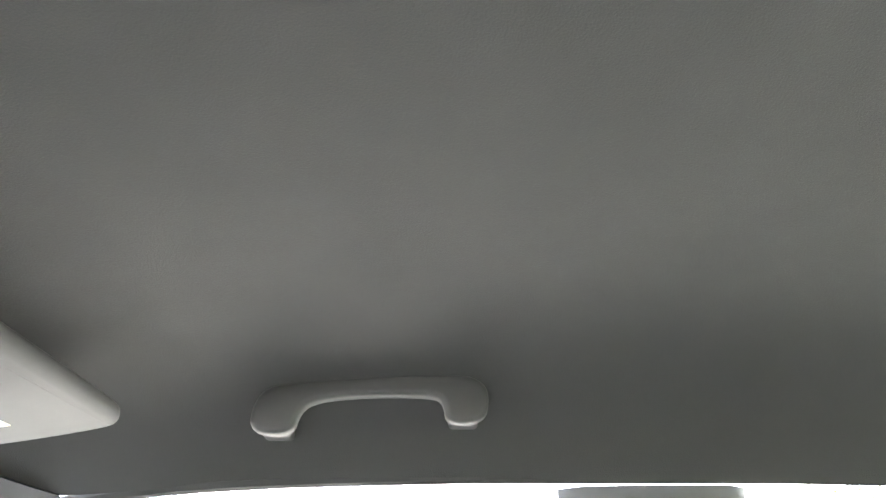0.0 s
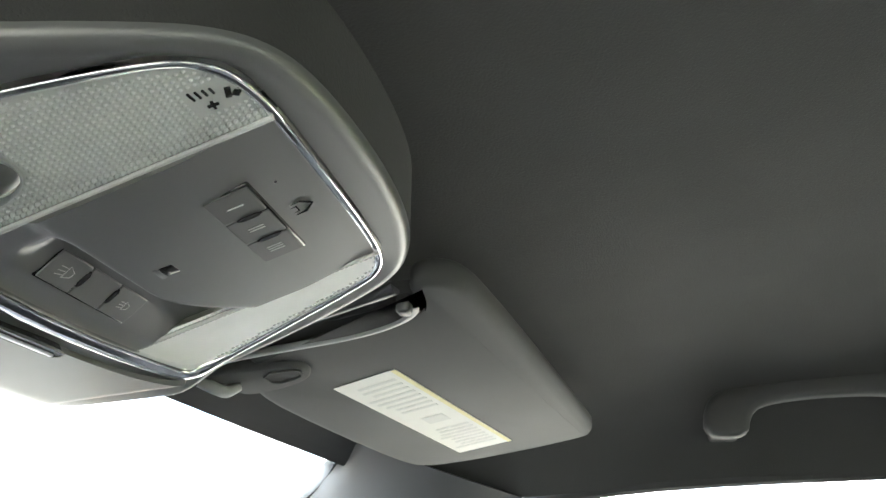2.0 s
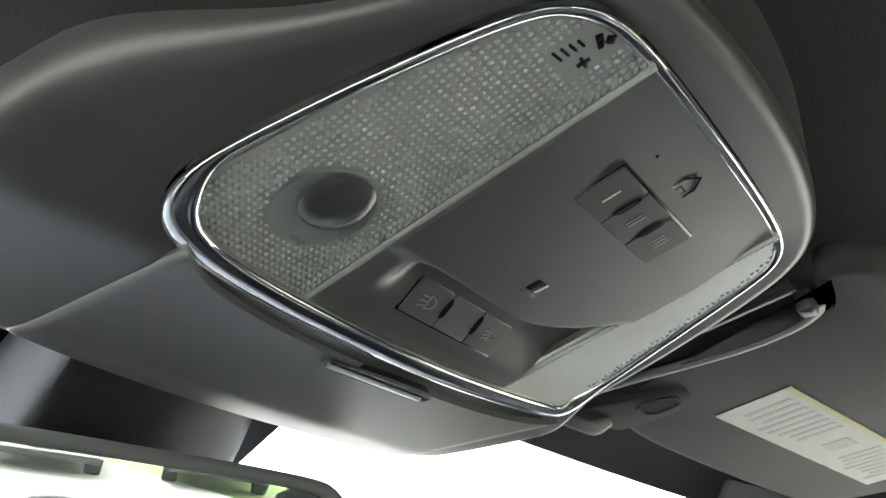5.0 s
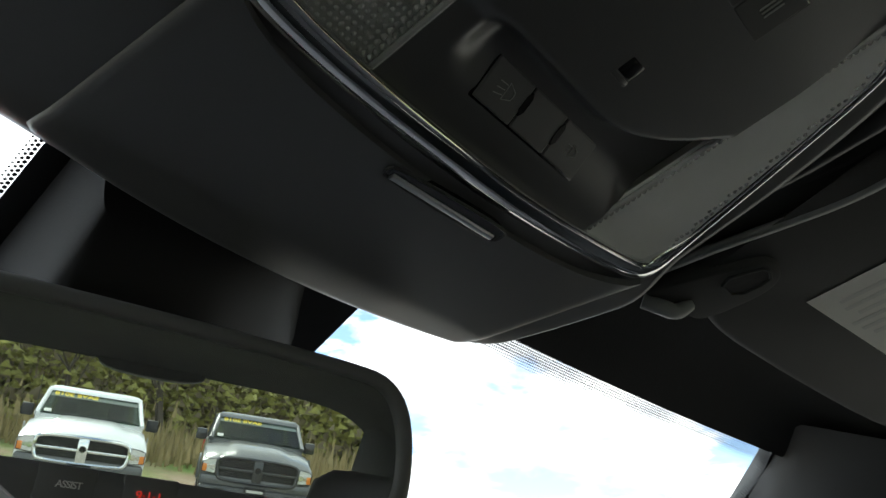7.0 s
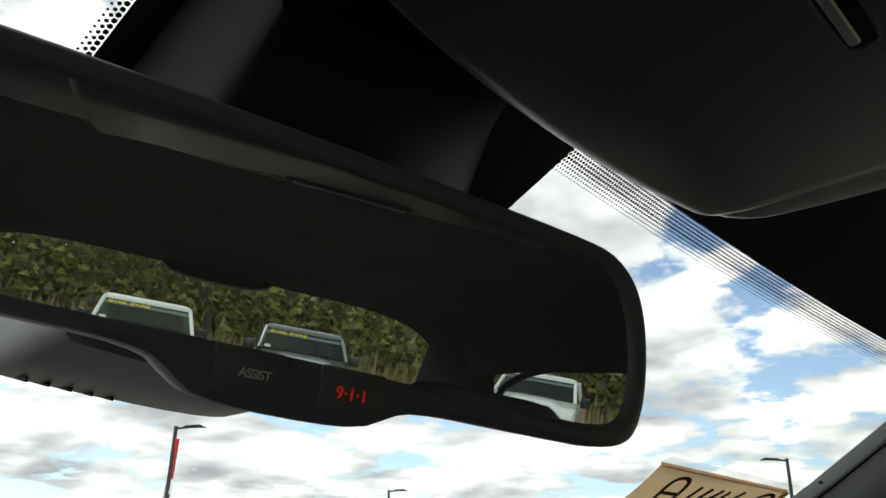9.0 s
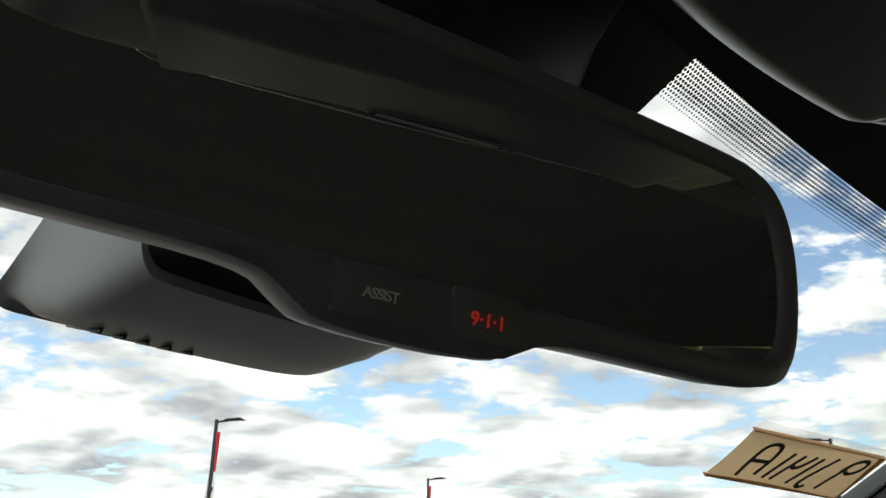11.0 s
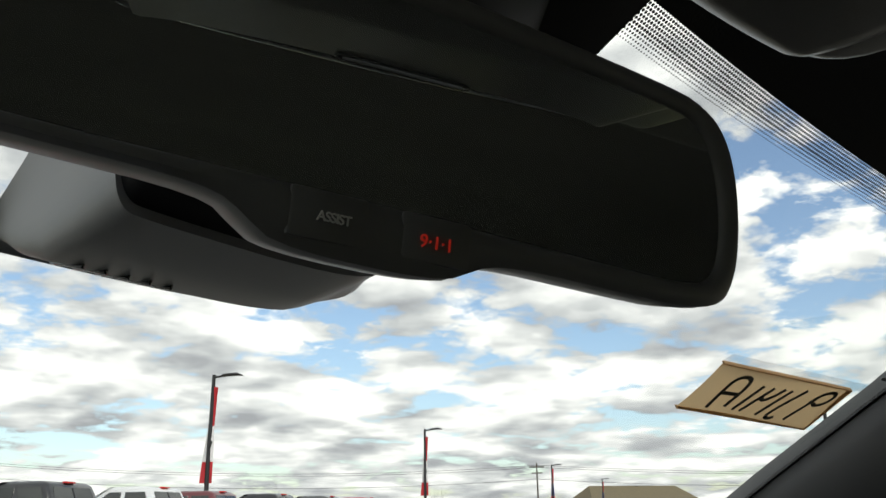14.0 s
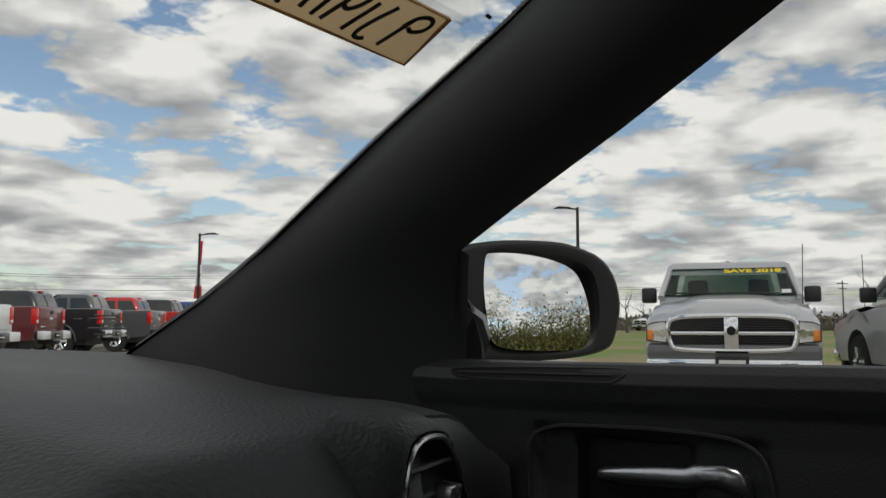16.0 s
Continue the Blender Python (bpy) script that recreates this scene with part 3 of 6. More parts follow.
# windscreen with its black ceramic border
window_1 = thing("window_1", "clear laminated car windscreen with dotted black border", "windscreen", (0, 0.4, 1.1), kind="structure")


def edge_x(y):
    return float(np.interp(y, [0.045, 0.075, 0.153, 0.278, 0.38, 0.426, 0.48, 0.52, 0.57, 0.61, 0.75], [0.585, 0.618, 0.637, 0.655, 0.674, 0.684, 0.692, 0.694, 0.692, 0.690, 0.695]))


def screen_point(s, t):
    y0 = 0.075
    y = lerp(y0, 0.80, t)
    x = s * (edge_x(y) + 0.03)
    y -= 0.16 * x * x * (1 - t) * 0.6
    return Vector((x, y, screen_z(x, y) + 0.006))


pane = part("pane", sheet(screen_point, np.linspace(-1, 1, 25), np.linspace(-0.06, 1, 17)), CLEAR, window_1)
pane.visible_shadow = False
# solid band under the roof edge, side bands, and the patch round the mirror foot
bm = bmesh.new()
xs = np.linspace(-0.62, 0.62, 41)
band = [[bm.verts.new((x, header_y(x) + d, screen_z(x, header_y(x) + d) + 0.002)) for x in xs] for d in (-0.03, 0.001)]
for i in range(len(xs) - 1):
    bm.faces.new((band[0][i], band[0][i + 1], band[1][i + 1], band[1][i]))
patch = [[bm.verts.new((x, y, screen_z(x, y) + 0.0015)) for x in (-0.0655, -0.02, 0.04, 0.1295 - 0.02 * (y - 0.12))] for y in np.linspace(0.085, 0.215, 8)]
for r0, r1 in zip(patch, patch[1:]):
    for i in range(3):
        bm.faces.new((r0[i], r0[i + 1], r1[i + 1], r1[i]))
for sx in (1, -1):
    ys = np.linspace(0.035, 0.70, 40)
    rr = [[bm.verts.new((sx * (edge_x(y) + d), y, screen_z(edge_x(y) + d, y) + 0.002)) for y in ys] for d in (-0.002, 0.05)]
    for i in range(len(ys) - 1):
        bm.faces.new((rr[0][i], rr[0][i + 1], rr[1][i + 1], rr[1][i]))
part("frit_band", bm, FRIT, window_1, "black ceramic border")


def dots():
    v, f = [], []

    def dot(x, y, r):
        k = len(v)
        for a in range(6):
            px, py = x + r * math.cos(a * math.pi / 3), y + r * 0.86 * math.sin(a * math.pi / 3)
            v.append((px, py, screen_z(px, py) + 0.0022))
        f.append(tuple(range(k, k + 6)))

    # even rows, then four fading rows
    step = 0.0021
    for row in range(13):
        r = 0.44 * step if row < 8 else 0.47 * step if row == 8 else (0.40 - 0.06 * (row - 9)) * step
        for i in range(-190, 292):
            x = (i + 0.5 * (row % 2)) * step
            yy = header_y(x) + 0.0012 + row * 0.00175
            if abs(x) < edge_x(max(yy, 0.045)) - 0.004 and not -0.0655 < x < 0.1295:
                dot(x, yy, r)
    # rounded upper corner and the pillar side
    for k in range(270):
        y = 0.046 + 0.0021 * k
        for j in range(2 if y > 0.1 else 6):
            dot(edge_x(y) - 0.0025 - 0.0024 * j - 0.0012 * (k % 2), y, 0.0011 - 0.00008 * j)
    # left flank of the patch
    for k in range(56):
        y = 0.10 + 0.0021 * k
        for j in range(3):
            dot(-0.0667 - 0.0019 * j, y + 0.00105 * (j % 2), 0.00108 - 0.00026 * j)
    me = bpy.data.meshes.new("frit_dots")
    me.from_pydata(v, [], f)
    me.materials.append(FRIT)
    return me


tagged(part("frit_dots", dots(), FRIT, window_1), kind="stuff")
# maker's marks etched low in the corner: unreadable rows
for w, x, y in ((0.026, 0.620, 0.5735), (0.008, 0.597, 0.588), (0.011, 0.612, 0.582), (0.011, 0.627, 0.576), (0.005, 0.636, 0.5806), (0.026, 0.629, 0.592), (0.020, 0.640, 0.599), (0.009, 0.649, 0.584)):
    part("etched_mark", box((-w / 2, -0.0009, -0.0002), (w / 2, 0.0009, 0.0002), 0, Matrix.Translation((x, y, screen_z(x, y) + 0.001)) @ pose(0, 0, 0, -31, 10, 0) @ pose(0, 0, 0, 0, 0, -21)), GREY_INK, window_1)
part("sensor_speck", box((-0.0032, -0.0016, -0.0002), (0.0032, 0.0016, 0.0002), 0, Matrix.Translation((0.6146, 0.1634, screen_z(0.6146, 0.1634))) @ pose(0, 0, 0, -31, 10, -12)), GREY_INK, window_1)

# side and back glass
for n, (y0, y1) in ((2, (0.26, -0.63)), (4, (-0.74, -1.66))):
    for sx, k in ((1, 0), (-1, 1)):
        w = thing("window_%d" % (n + k), "clear tempered car side glass", "car window", (0.7 * sx, (y0 + y1) / 2, 1.05), kind="structure")
        g = part("pane", sheet(lambda u, t: Vector((sx * (side_x(t) + 0.012), u, t)), np.linspace(y0, y1, 6), np.linspace(0.93, 1.29, 6)), CLEAR if n == 2 else TINTED, w)
        g.visible_shadow = False
window_6 = thing("window_6", "green-tinted back window with a third brake lamp", "back window", (0, -2.0, 1.15), kind="structure")


def back_point(s, t):
    y = lerp(-1.66, -2.39, t)
    x = s * lerp(0.63, 0.71, t)
    return Vector((x, y - 0.03 * (1 - s * s), lerp(1.372, 0.905, t ** 1.15)))


g = part("pane", sheet(back_point, np.linspace(-1, 1, 13), np.linspace(0, 1, 9)), TINTED, window_6)
g.visible_shadow = False
bm = sheet(lambda s, t: back_point(s, t) + Vector((0, 0.004, -0.004)), np.linspace(-1, 1, 21), (0.0, 0.05))
part("shade_band", bm, glass_mat("shade_band_glass", (0.42, 0.45, 0.40)), window_6).visible_shadow = False
bl = chaikin([(-0.135, 0), (0.135, 0), (0.115, -0.034), (-0.115, -0.034)], 2)
part("brake_lamp_housing", loft([[Vector((p.x, -1.70 - d, 1.372 + p.y * s * 1.25)) for p in bl] for d, s in ((0, 0.95), (0.008, 1), (0.05, 1), (0.06, 0.9))]), PLASTIC, window_6)

# ---- seats ----


def seat_row(name, x, y, top, label, wide=0.23, head=True):
    s = thing(name, label, "car seat", (x, y, 0.20))
    prof = [(0.0, 0.42), (0.02, 0.60), (-0.02, 0.80), (-0.06, top - 0.20), (-0.075, top - 0.16)]
    rings = []
    for dy, z in prof:
        hw = wide * (1 if z < 0.85 else 0.80)
        o = chaikin([(-hw, -0.07), (hw, -0.07), (hw * 1.02, 0.05), (hw * 0.6, 0.035), (-hw * 0.6, 0.035), (-hw * 1.02, 0.05)], 2)
        rings.append([Vector((x + p.x, y + dy + p.y, z)) for p in o])
    part("backrest", loft(rings), SEAT, s, sharp=60)
    o = chaikin([(-wide, -0.02), (wide, -0.02), (wide, 0.48), (-wide, 0.48)], 2)
    part("cushion", loft([[Vector((x + p.x * k, y + p.y, z)) for p in o] for z, k in ((0.20, 0.9), (0.28, 1), (0.42, 1), (0.46, 0.93))]), SEAT, s, sharp=60)
    if head:
        hw = 0.125
        o = chaikin([(-hw, -0.05), (hw, -0.05), (hw, 0.045), (-hw, 0.045)], 2)
        part("headrest", loft([[Vector((x + p.x * k, y - 0.085 + p.y * k, z)) for p in o] for z, k in ((top - 0.165, 0.85), (top - 0.15, 1), (top - 0.06, 1.02), (top - 0.02, 0.95), (top - 0.003, 0.75), (top, 0.5))]), SEAT, s, sharp=60)
        for dx in (-0.05, 0.05):
            part("headrest_post", tube([(x + dx, y - 0.08, top - 0.30), (x + dx, y - 0.085, top - 0.15)], 0.006, 8), CHROME, s)
    return s


seat_row("passenger_seat", 0.36, -0.66, 1.195, "black leather front passenger seat with headrest")
seat_row("driver_seat", -0.36, -0.82, 1.19, "black leather driver seat with headrest")
for x, t in ((-0.36, 1.085), (0.36, 1.085), (0.0, 1.04)):
    tagged(seat_row("back_seat_place", x, -1.55, t, "black leather rear seat with low headrest", 0.19 if x else 0.16), group="rear seats")

# ---- dashboard ----
dashboard = thing("dashboard", "black leather-grained dashboard with a round end vent", "dashboard", (0.2, 0.4, 0.2))


def dash_z(x, y):
    z = 0.909 + 0.088 * (y - 0.273)
    z -= 0.05 * smooth(0.235, 0.165, y) ** 2 * smooth(0.60, 0.52, x)
    # lower shelf towards the driver
    z -= 0.024 * smooth(0.335, 0.27, x + 0.9 * max(0, y - 0.48))
    # swell over the end vent, fall towards the door
    z += 0.010 * math.exp(-((x - 0.615) / 0.06) ** 2 - ((y - 0.25) / 0.06) ** 2)
    z -= 0.035 * smooth(0.66, 0.76, x) * smooth(0.55, 0.35, y)
    return z


def back_y(x):
    """Rear edge of the pad; it draws back over the end vent."""
    return 0.165 + 0.042 * smooth(0.52, 0.575, x)


def dash_point(s, t):
    x = s * 0.755
    y = lerp(0.72 - 0.10 * max(0, s) ** 2, back_y(x), t)
    return Vector((x, y, dash_z(x, y)))


part("pad", sheet(dash_point, np.linspace(-1, 1, 81), np.linspace(0, 1, 50), (0, 0, -0.02)), LEATHER, dashboard, sharp=60)
face = [(0.166, 0.0), (0.150, -0.012), (0.145, -0.05), (0.17, -0.12), (0.23, -0.22), (0.30, -0.40), (0.34, -0.62)]
rings = []
for x in np.linspace(-0.755, 0.755, 61):
    rings.append([Vector((x, y + back_y(x) - 0.165, dash_z(x, back_y(x)) - 0.002 + dz)) for y, dz in face])
part("lower_face", loft(rings, closed=False, caps=False), PLASTIC, dashboard, sharp=60)
vc = Vector((0.583, 0.176, 0.848))
vo = chaikin([(-0.054, 0.040), (-0.040, 0.051), (-0.010, 0.050), (0.010, 0.040), (0.036, 0.010), (0.060, -0.030), (0.066, -0.060), (0.05, -0.074), (-0.038, -0.074), (-0.05, -0.05)], 2)
vo = [Vector((p[0] * 1.32 - 0.004, p[1] * 1.08)) for p in vo]
tilt = pose(0, 0, 0, 4, 0, 6)
part("vent_collar", loft([[vc + tilt @ Vector((p.x * k, d, p.y * k)) for p in vo] for k, d in ((1.34, 0.05), (1.27, 0.014), (1.17, -0.001), (1.08, -0.003), (1.0, 0.004), (0.98, 0.03))], caps=False), LEATHER, dashboard, sharp=60)
part("vent_ring", tube([vc + tilt @ Vector((p.x * 1.0, -0.003, p.y * 1.0)) for p in vo], 0.0022, 8, loop=True, up=(0, 1, 0)), BRUSHED, dashboard, "thin satin chrome ring")
part("vent_back", loft([[vc + tilt @ Vector((p.x, 0.03, p.y)) for p in vo], [vc + tilt @ Vector((p.x, 0.034, p.y)) for p in vo]]), GLOSS, dashboard)
for k in range(5):
    z = 0.032 - 0.021 * k
    hw = (0.030, 0.040, 0.048, 0.054, 0.056)[k]
    part("vent_blade", box((-0.066, 0.0, -0.0014), (1.32 * hw - 0.016, 0.018, 0.0014), 0.0006, Matrix.Translation(vc) @ tilt @ pose(0, 0.002, z, -14)), HOUSING, dashboard)
part("vent_tab", box((-0.012, -0.012, -0.007), (0.012, 0.004, 0.007), 0.002, Matrix.Translation(vc) @ tilt @ pose(0.002, 0.0, 0.010)), BRUSHED, dashboard)
wiper = thing("wiper_arm", "black wiper arm resting below the windscreen", "wiper", (0.33, 0.80, 0.90))
part("arm", tube([(0.34, 0.735, 0.928), (0.40, 0.692, 0.9435), (0.428, 0.680, 0.9485), (0.457, 0.674, 0.9495), (0.488, 0.670, 0.9475), (0.517, 0.669, 0.9435), (0.58, 0.672, 0.930)], [0.004, 0.004, 0.0045, 0.0045, 0.004, 0.004, 0.003], 8), RUBBER, wiper)
tagged(part("scuttle", box((-0.75, 0.79, 0.88), (0.75, 1.05, 0.905), 0.01), PLASTIC), "black plastic scuttle below the windscreen", "scuttle", kind="structure")

# ---- overhead console ----
console = thing("overhead_console", "charcoal overhead console with map lamps and chrome ring", "console", (0, -0.07, 1.33))


def con_z(y):
    return 1.2839 - 0.323 * (y + 0.0978)


ring_out = [(-0.1235, -0.059), (-0.1205, -0.0475), (-0.108, -0.0415), (-0.08, -0.037), (-0.04, -0.0342), (0.0, -0.0335), (0.03, -0.0345), (0.07, -0.0385), (0.100, -0.0425), (0.113, -0.046), (0.1155, -0.055), (0.111, -0.075), (0.102, -0.110), (0.0915, -0.148), (0.085, -0.161), (0.070, -0.1675), (0.04, -0.1695), (0.0, -0.170), (-0.04, -0.1695), (-0.065, -0.1685), (-0.083, -0.1655), (-0.094, -0.158), (-0.1005, -0.147), (-0.1065, -0.13), (-0.114, -0.105), (-0.1215, -0.075)]
ro = chaikin(ring_out, 3)
rc = Vector((-0.004, -0.10))


def flap_z(x, y):
    return 1.2562 - 0.075 * (y + 0.026) + 0.35 * max(0, y - 0.030) ** 1.2 + 0.05 * x * x


def front_y(x):
    return 0.0560 - 1.3 * x * x


def rim_z(x, y):
    """The console's face: the lamp plane behind, the flap's plane in front."""
    return lerp(con_z(y), flap_z(x, y), smooth(-0.06, -0.03, y)) + 0.010 * smooth(-0.125, -0.185, x) ** 2


hull = chaikin([(0.0, 0.0560), (0.05, 0.0528), (0.095, 0.0445), (0.1125, 0.037), (0.1185, 0.021), (0.1215, -0.03), (0.1195, -0.06), (0.1135, -0.105), (0.105, -0.140), (0.0965, -0.160), (0.082, -0.1705), (0.055, -0.1775), (0.015, -0.1805), (-0.028, -0.1795), (-0.062, -0.1760), (-0.080, -0.1700), (-0.0925, -0.160), (-0.1025, -0.147), (-0.121, -0.119), (-0.136, -0.088), (-0.150, -0.057), (-0.165, -0.01), (-0.172, 0.018), (-0.160, 0.033), (-0.13, 0.038), (-0.095, 0.0445), (-0.05, 0.0528)], 2)


def normals(outline, centre):
    """Outward normals along a closed outline."""
    res = []
    for i, p in enumerate(outline):
        t = outline[(i + 1) % len(outline)] - outline[i - 1]
        n = Vector((t.y, -t.x)).normalized()
        res.append(n if n.dot(p - centre) > 0 else -n)
    return res


def bearings(outline, n, c):
    """The outline at n even bearings round c."""
    res = []
    for k in range(n):
        a = 2 * math.pi * k / n
        d = Vector((math.cos(a), math.sin(a)))
        best = None
        for i in range(len(outline)):
            p, q = outline[i] - c, outline[(i + 1) % len(outline)] - c
            e = q - p
            den = d.x * e.y - d.y * e.x
            if abs(den) < 1e-12:
                continue
            t = (p.x * e.y - p.y * e.x) / den
            s = (p.x * d.y - p.y * d.x) / den
            if t > 0 and -1e-6 <= s <= 1 + 1e-6 and (best is None or t > best):
                best = t
        res.append(c + d * best)
    return res


def roll_r(x, y):
    """Radius of the rolled edge: wider towards the driver and along the front."""
    return lerp(0.0065, 0.015, smooth(-0.02, -0.13, x) * smooth(-0.12, -0.06, y)) + 0.007 * smooth(0.02, 0.045, y)


inner, outer = bearings(ro, 200, rc), bearings(hull, 200, rc)
out_n = normals(outer, Vector((-0.01, -0.06)))
rings = [[Vector((p.x, p.y, con_z(p.y) + 0.006)) for p in inner]]
for s in (0.0, 0.15, 0.3, 0.45, 0.6, 0.75, 0.9, 1.0):
    row = [lerp(p, q, s) for p, q in zip(inner, outer)]
    rings.append([Vector((p.x, p.y, rim_z(p.x, p.y) + 0.0012 * (1 - s))) for p in row])
# rolled edge, wider towards the driver, then straight up into the cloth
for a in range(1, 8):
    b = a * math.pi / 14
    row = []
    for p, n in zip(outer, out_n):
        r = roll_r(p.x, p.y)
        q = p + n * (r * math.sin(b))
        row.append(Vector((q.x, q.y, rim_z(p.x, p.y) + r * 1.15 * (1 - math.cos(b)))))
    rings.append(row)
part("surround", loft(rings, caps=False), CONSOLE, console, sharp=60)
edge = rings[-1]
collar = [edge, [Vector((p.x, p.y, max(p.z + 0.01, roof_z(max(-0.6, p.x), min(p.y, 0.1)) + 0.006))) for p in edge]]
part("cloth_collar", loft(collar, caps=False), HEADLINER, console, "headliner cloth drawn down round the console", sharp=60)
radii = [0.0016 + 0.0042 * smooth(-0.075, -0.045, p.y) + 0.0006 * smooth(-0.155, -0.166, p.y) for p in ro]
part("chrome_ring", tube([Vector((*(p + (rc - p).normalized() * r), con_z(p.y) - 0.0012 - 0.0018 * smooth(-0.06, -0.04, p.y))) for p, r in zip(ro, radii)], radii, 16, loop=True, flat=0.65), CHROME, console, "polished chrome ring", sharp=80)


def panel_g(x, y):
    """Height of the switch panel over the lamp plane: a proud pad behind, a scooped hollow for the buttons in front."""
    scoop = lerp(-0.0036, 0.0034, smooth(-0.0545, -0.0715, y))
    front = lerp(-0.0030, scoop, smooth(-0.046, -0.033, x))
    e = -0.0735 - 11 * max(0, x - 0.014) ** 2
    pad = smooth(e, e - 0.0085, y)
    return lerp(front, -0.0058, pad) + 0.0045 * smooth(-0.128, -0.168, y)


PANEL_L, PANEL_R = -0.0565, 0.0620


def panel_point(s, t):
    y = lerp(-0.0365, -0.1685, t)
    x = lerp(PANEL_L, PANEL_R, s)
    return Vector((x, y, con_z(y) + panel_g(x, y)))


part("switch_panel", sheet(panel_point, np.linspace(0, 1, 61), np.linspace(0, 1, 111), (0, 0, 0.012)), CONSOLE, console, sharp=80)


def side_limit(y, sx):
    """Half width inside the ring."""
    if sx < 0:
        return float(np.interp(y, [-0.168, -0.164, -0.158, -0.147, -0.105, -0.065, -0.053, -0.045, -0.040], [0.066, 0.081, 0.0905, 0.0975, 0.111, 0.119, 0.1185, 0.112, 0.092]))
    return float(np.interp(y, [-0.168, -0.160, -0.148, -0.110, -0.060, -0.051, -0.045], [0.066, 0.0815, 0.0885, 0.099, 0.112, 0.112, 0.105]))


for sx, nm in ((-1, "driver"), (1, "passenger")):
    def lens_at(x, y, h=0.0):
        return Vector((x, y, con_z(y) - 0.0008 + h))

    def lens_point(s, t):
        y = lerp(-0.0405, -0.1675, t)
        x = sx * lerp(-PANEL_L if sx < 0 else PANEL_R, max(0.0645, side_limit(y, sx) - 0.001), s)
        return lens_at(x, y)

    # passenger side gets the whiter lens, its sky reflection painted into the colour
    lens = part("map_lamp_lens", sheet(lens_point, np.linspace(0, 1, 12), np.linspace(0, 1, 30), (0, 0, 0.0012)), LENS_CLEAR if sx < 0 else LENS_SKYLIT, console, "clear prismatic lamp lens", sharp=70)
    part("lamp_reflector", sheet(lambda s, t: lens_point(s, t) + Vector((0, 0, 0.012)), np.linspace(0, 1, 8), np.linspace(0, 1, 16), (0, 0, 0.002)), REFLECTOR, console)
    v, f = [], []
    bulb = Vector((-0.0835, -0.0745))
    step = 0.00235
    for i in range(30):
        for j in range(60):
            x, y = (PANEL_L - step * (i + 0.6) if sx < 0 else PANEL_R + step * (i + 0.6)), -0.040 - step * j
            if abs(x) > side_limit(y, sx) - 0.0028 or y < -0.1665:
                continue
            if sx < 0 and (Vector((x, y)) - bulb).length < 0.0165:
                continue
            if sx < 0 and abs(x + 0.076) < 0.0066 and abs(y + 0.1565) < 0.0085:
                continue
            if sx > 0 and i > 1 and abs(x) < side_limit(y, sx) - 0.0052:
                continue
            bold = i < 2
            high, wide = (0.0013, 0.52) if bold else (0.0007, 0.40)
            k = len(v)
            for r, h in ((wide, 0.0), (wide * 0.55, -0.75 * high)):
                v += [lens_at(x + r * step * math.cos(q * math.pi / 3), y + r * step * math.sin(q * math.pi / 3), h) for q in range(6)]
            v.append(lens_at(x, y, -high))
            for q in range(6):
                n = (q + 1) % 6
                f += [(k + q, k + n, k + 6 + n, k + 6 + q), (k + 6 + q, k + 6 + n, k + 12)]
    me = bpy.data.meshes.new("lens_prisms")
    me.from_pydata(v, [], f)
    me.materials.append(LENS)
    tagged(part("lens_prisms", me, LENS, lens), kind="stuff")
    if sx < 0:
        # bowl of the second lamp behind the lens
        bm = bmesh.new()
        mid = Vector((-0.084, -0.122))
        add_loft(bm, [[lens_at(mid.x + r * math.cos(a * math.pi / 16), mid.y + 1.15 * r * math.sin(a * math.pi / 16), h) for a in range(32)] for r, h in ((0.0225, 0.0025), (0.020, 0.0055), (0.015, 0.0085), (0.008, 0.0102), (0.0005, 0.0106))], caps=False)
        part("lamp_bowl", bm, BOWL, console, "smoky reflector bowl behind the lens", sharp=80)
        bc = lens_at(bulb.x, bulb.y, 0.0020)
        bm = bmesh.new()
        add_loft(bm, [[bc + Vector((r * math.cos(a * math.pi / 16), r * math.sin(a * math.pi / 16), -0.323 * r * math.sin(a * math.pi / 16) + h)) for a in range(32)] for r, h in ((0.0160, -0.0028), (0.0155, -0.0030), (0.0148, -0.0026), (0.0075, -0.0024), (0.001, -0.0024))], caps=False)
        part("bulb_cup", bm, FROST, console, "round frosted window in the lens round the bulb", sharp=80)
        bm = bmesh.new()
        bb = bc + Vector((0.0010, -0.0042, -0.0022))
        add_loft(bm, [[bb + Vector((r * math.cos(a * math.pi / 12), r * math.sin(a * math.pi / 12), -0.323 * r * math.sin(a * math.pi / 12) + h)) for a in range(24)] for r, h in ((0.0112, 0.0002), (0.0106, -0.0003), (0.0092, -0.0010), (0.0070, -0.0017), (0.0045, -0.0022), (0.0020, -0.0026), (0.0001, -0.0027))], caps=False)
        part("bulb", bm, BULB, console, "dark glassy round bulb", sharp=80)
        # lamp symbol moulded into the lens: rays, a cross and an arrow
        tiltm = pose(0, 0, 0, -17.9)

        def mould(x, y, w, d, turn=0.0):
            part("lens_mark", box((-w / 2, -d / 2, -0.0004), (w / 2, d / 2, 0.0004), 0.0002, Matrix.Translation(lens_at(x, y, -0.0004)) @ tiltm @ pose(0, 0, 0, 0, 0, turn)), GLOSS, lens)

        for k in range(4):
            mould(-0.0795 + 0.0003 * k, -0.1495 - 0.0022 * k, 0.0042 - 0.0004 * k, 0.0009, -8)
        mould(-0.0722, -0.1535, 0.0040, 0.0011, 5)
        mould(-0.0722, -0.1535, 0.0011, 0.0040, 5)
        mould(-0.0752, -0.1600, 0.0048, 0.0022, 18)
        mould(-0.0735, -0.1622, 0.0026, 0.0026, 45)
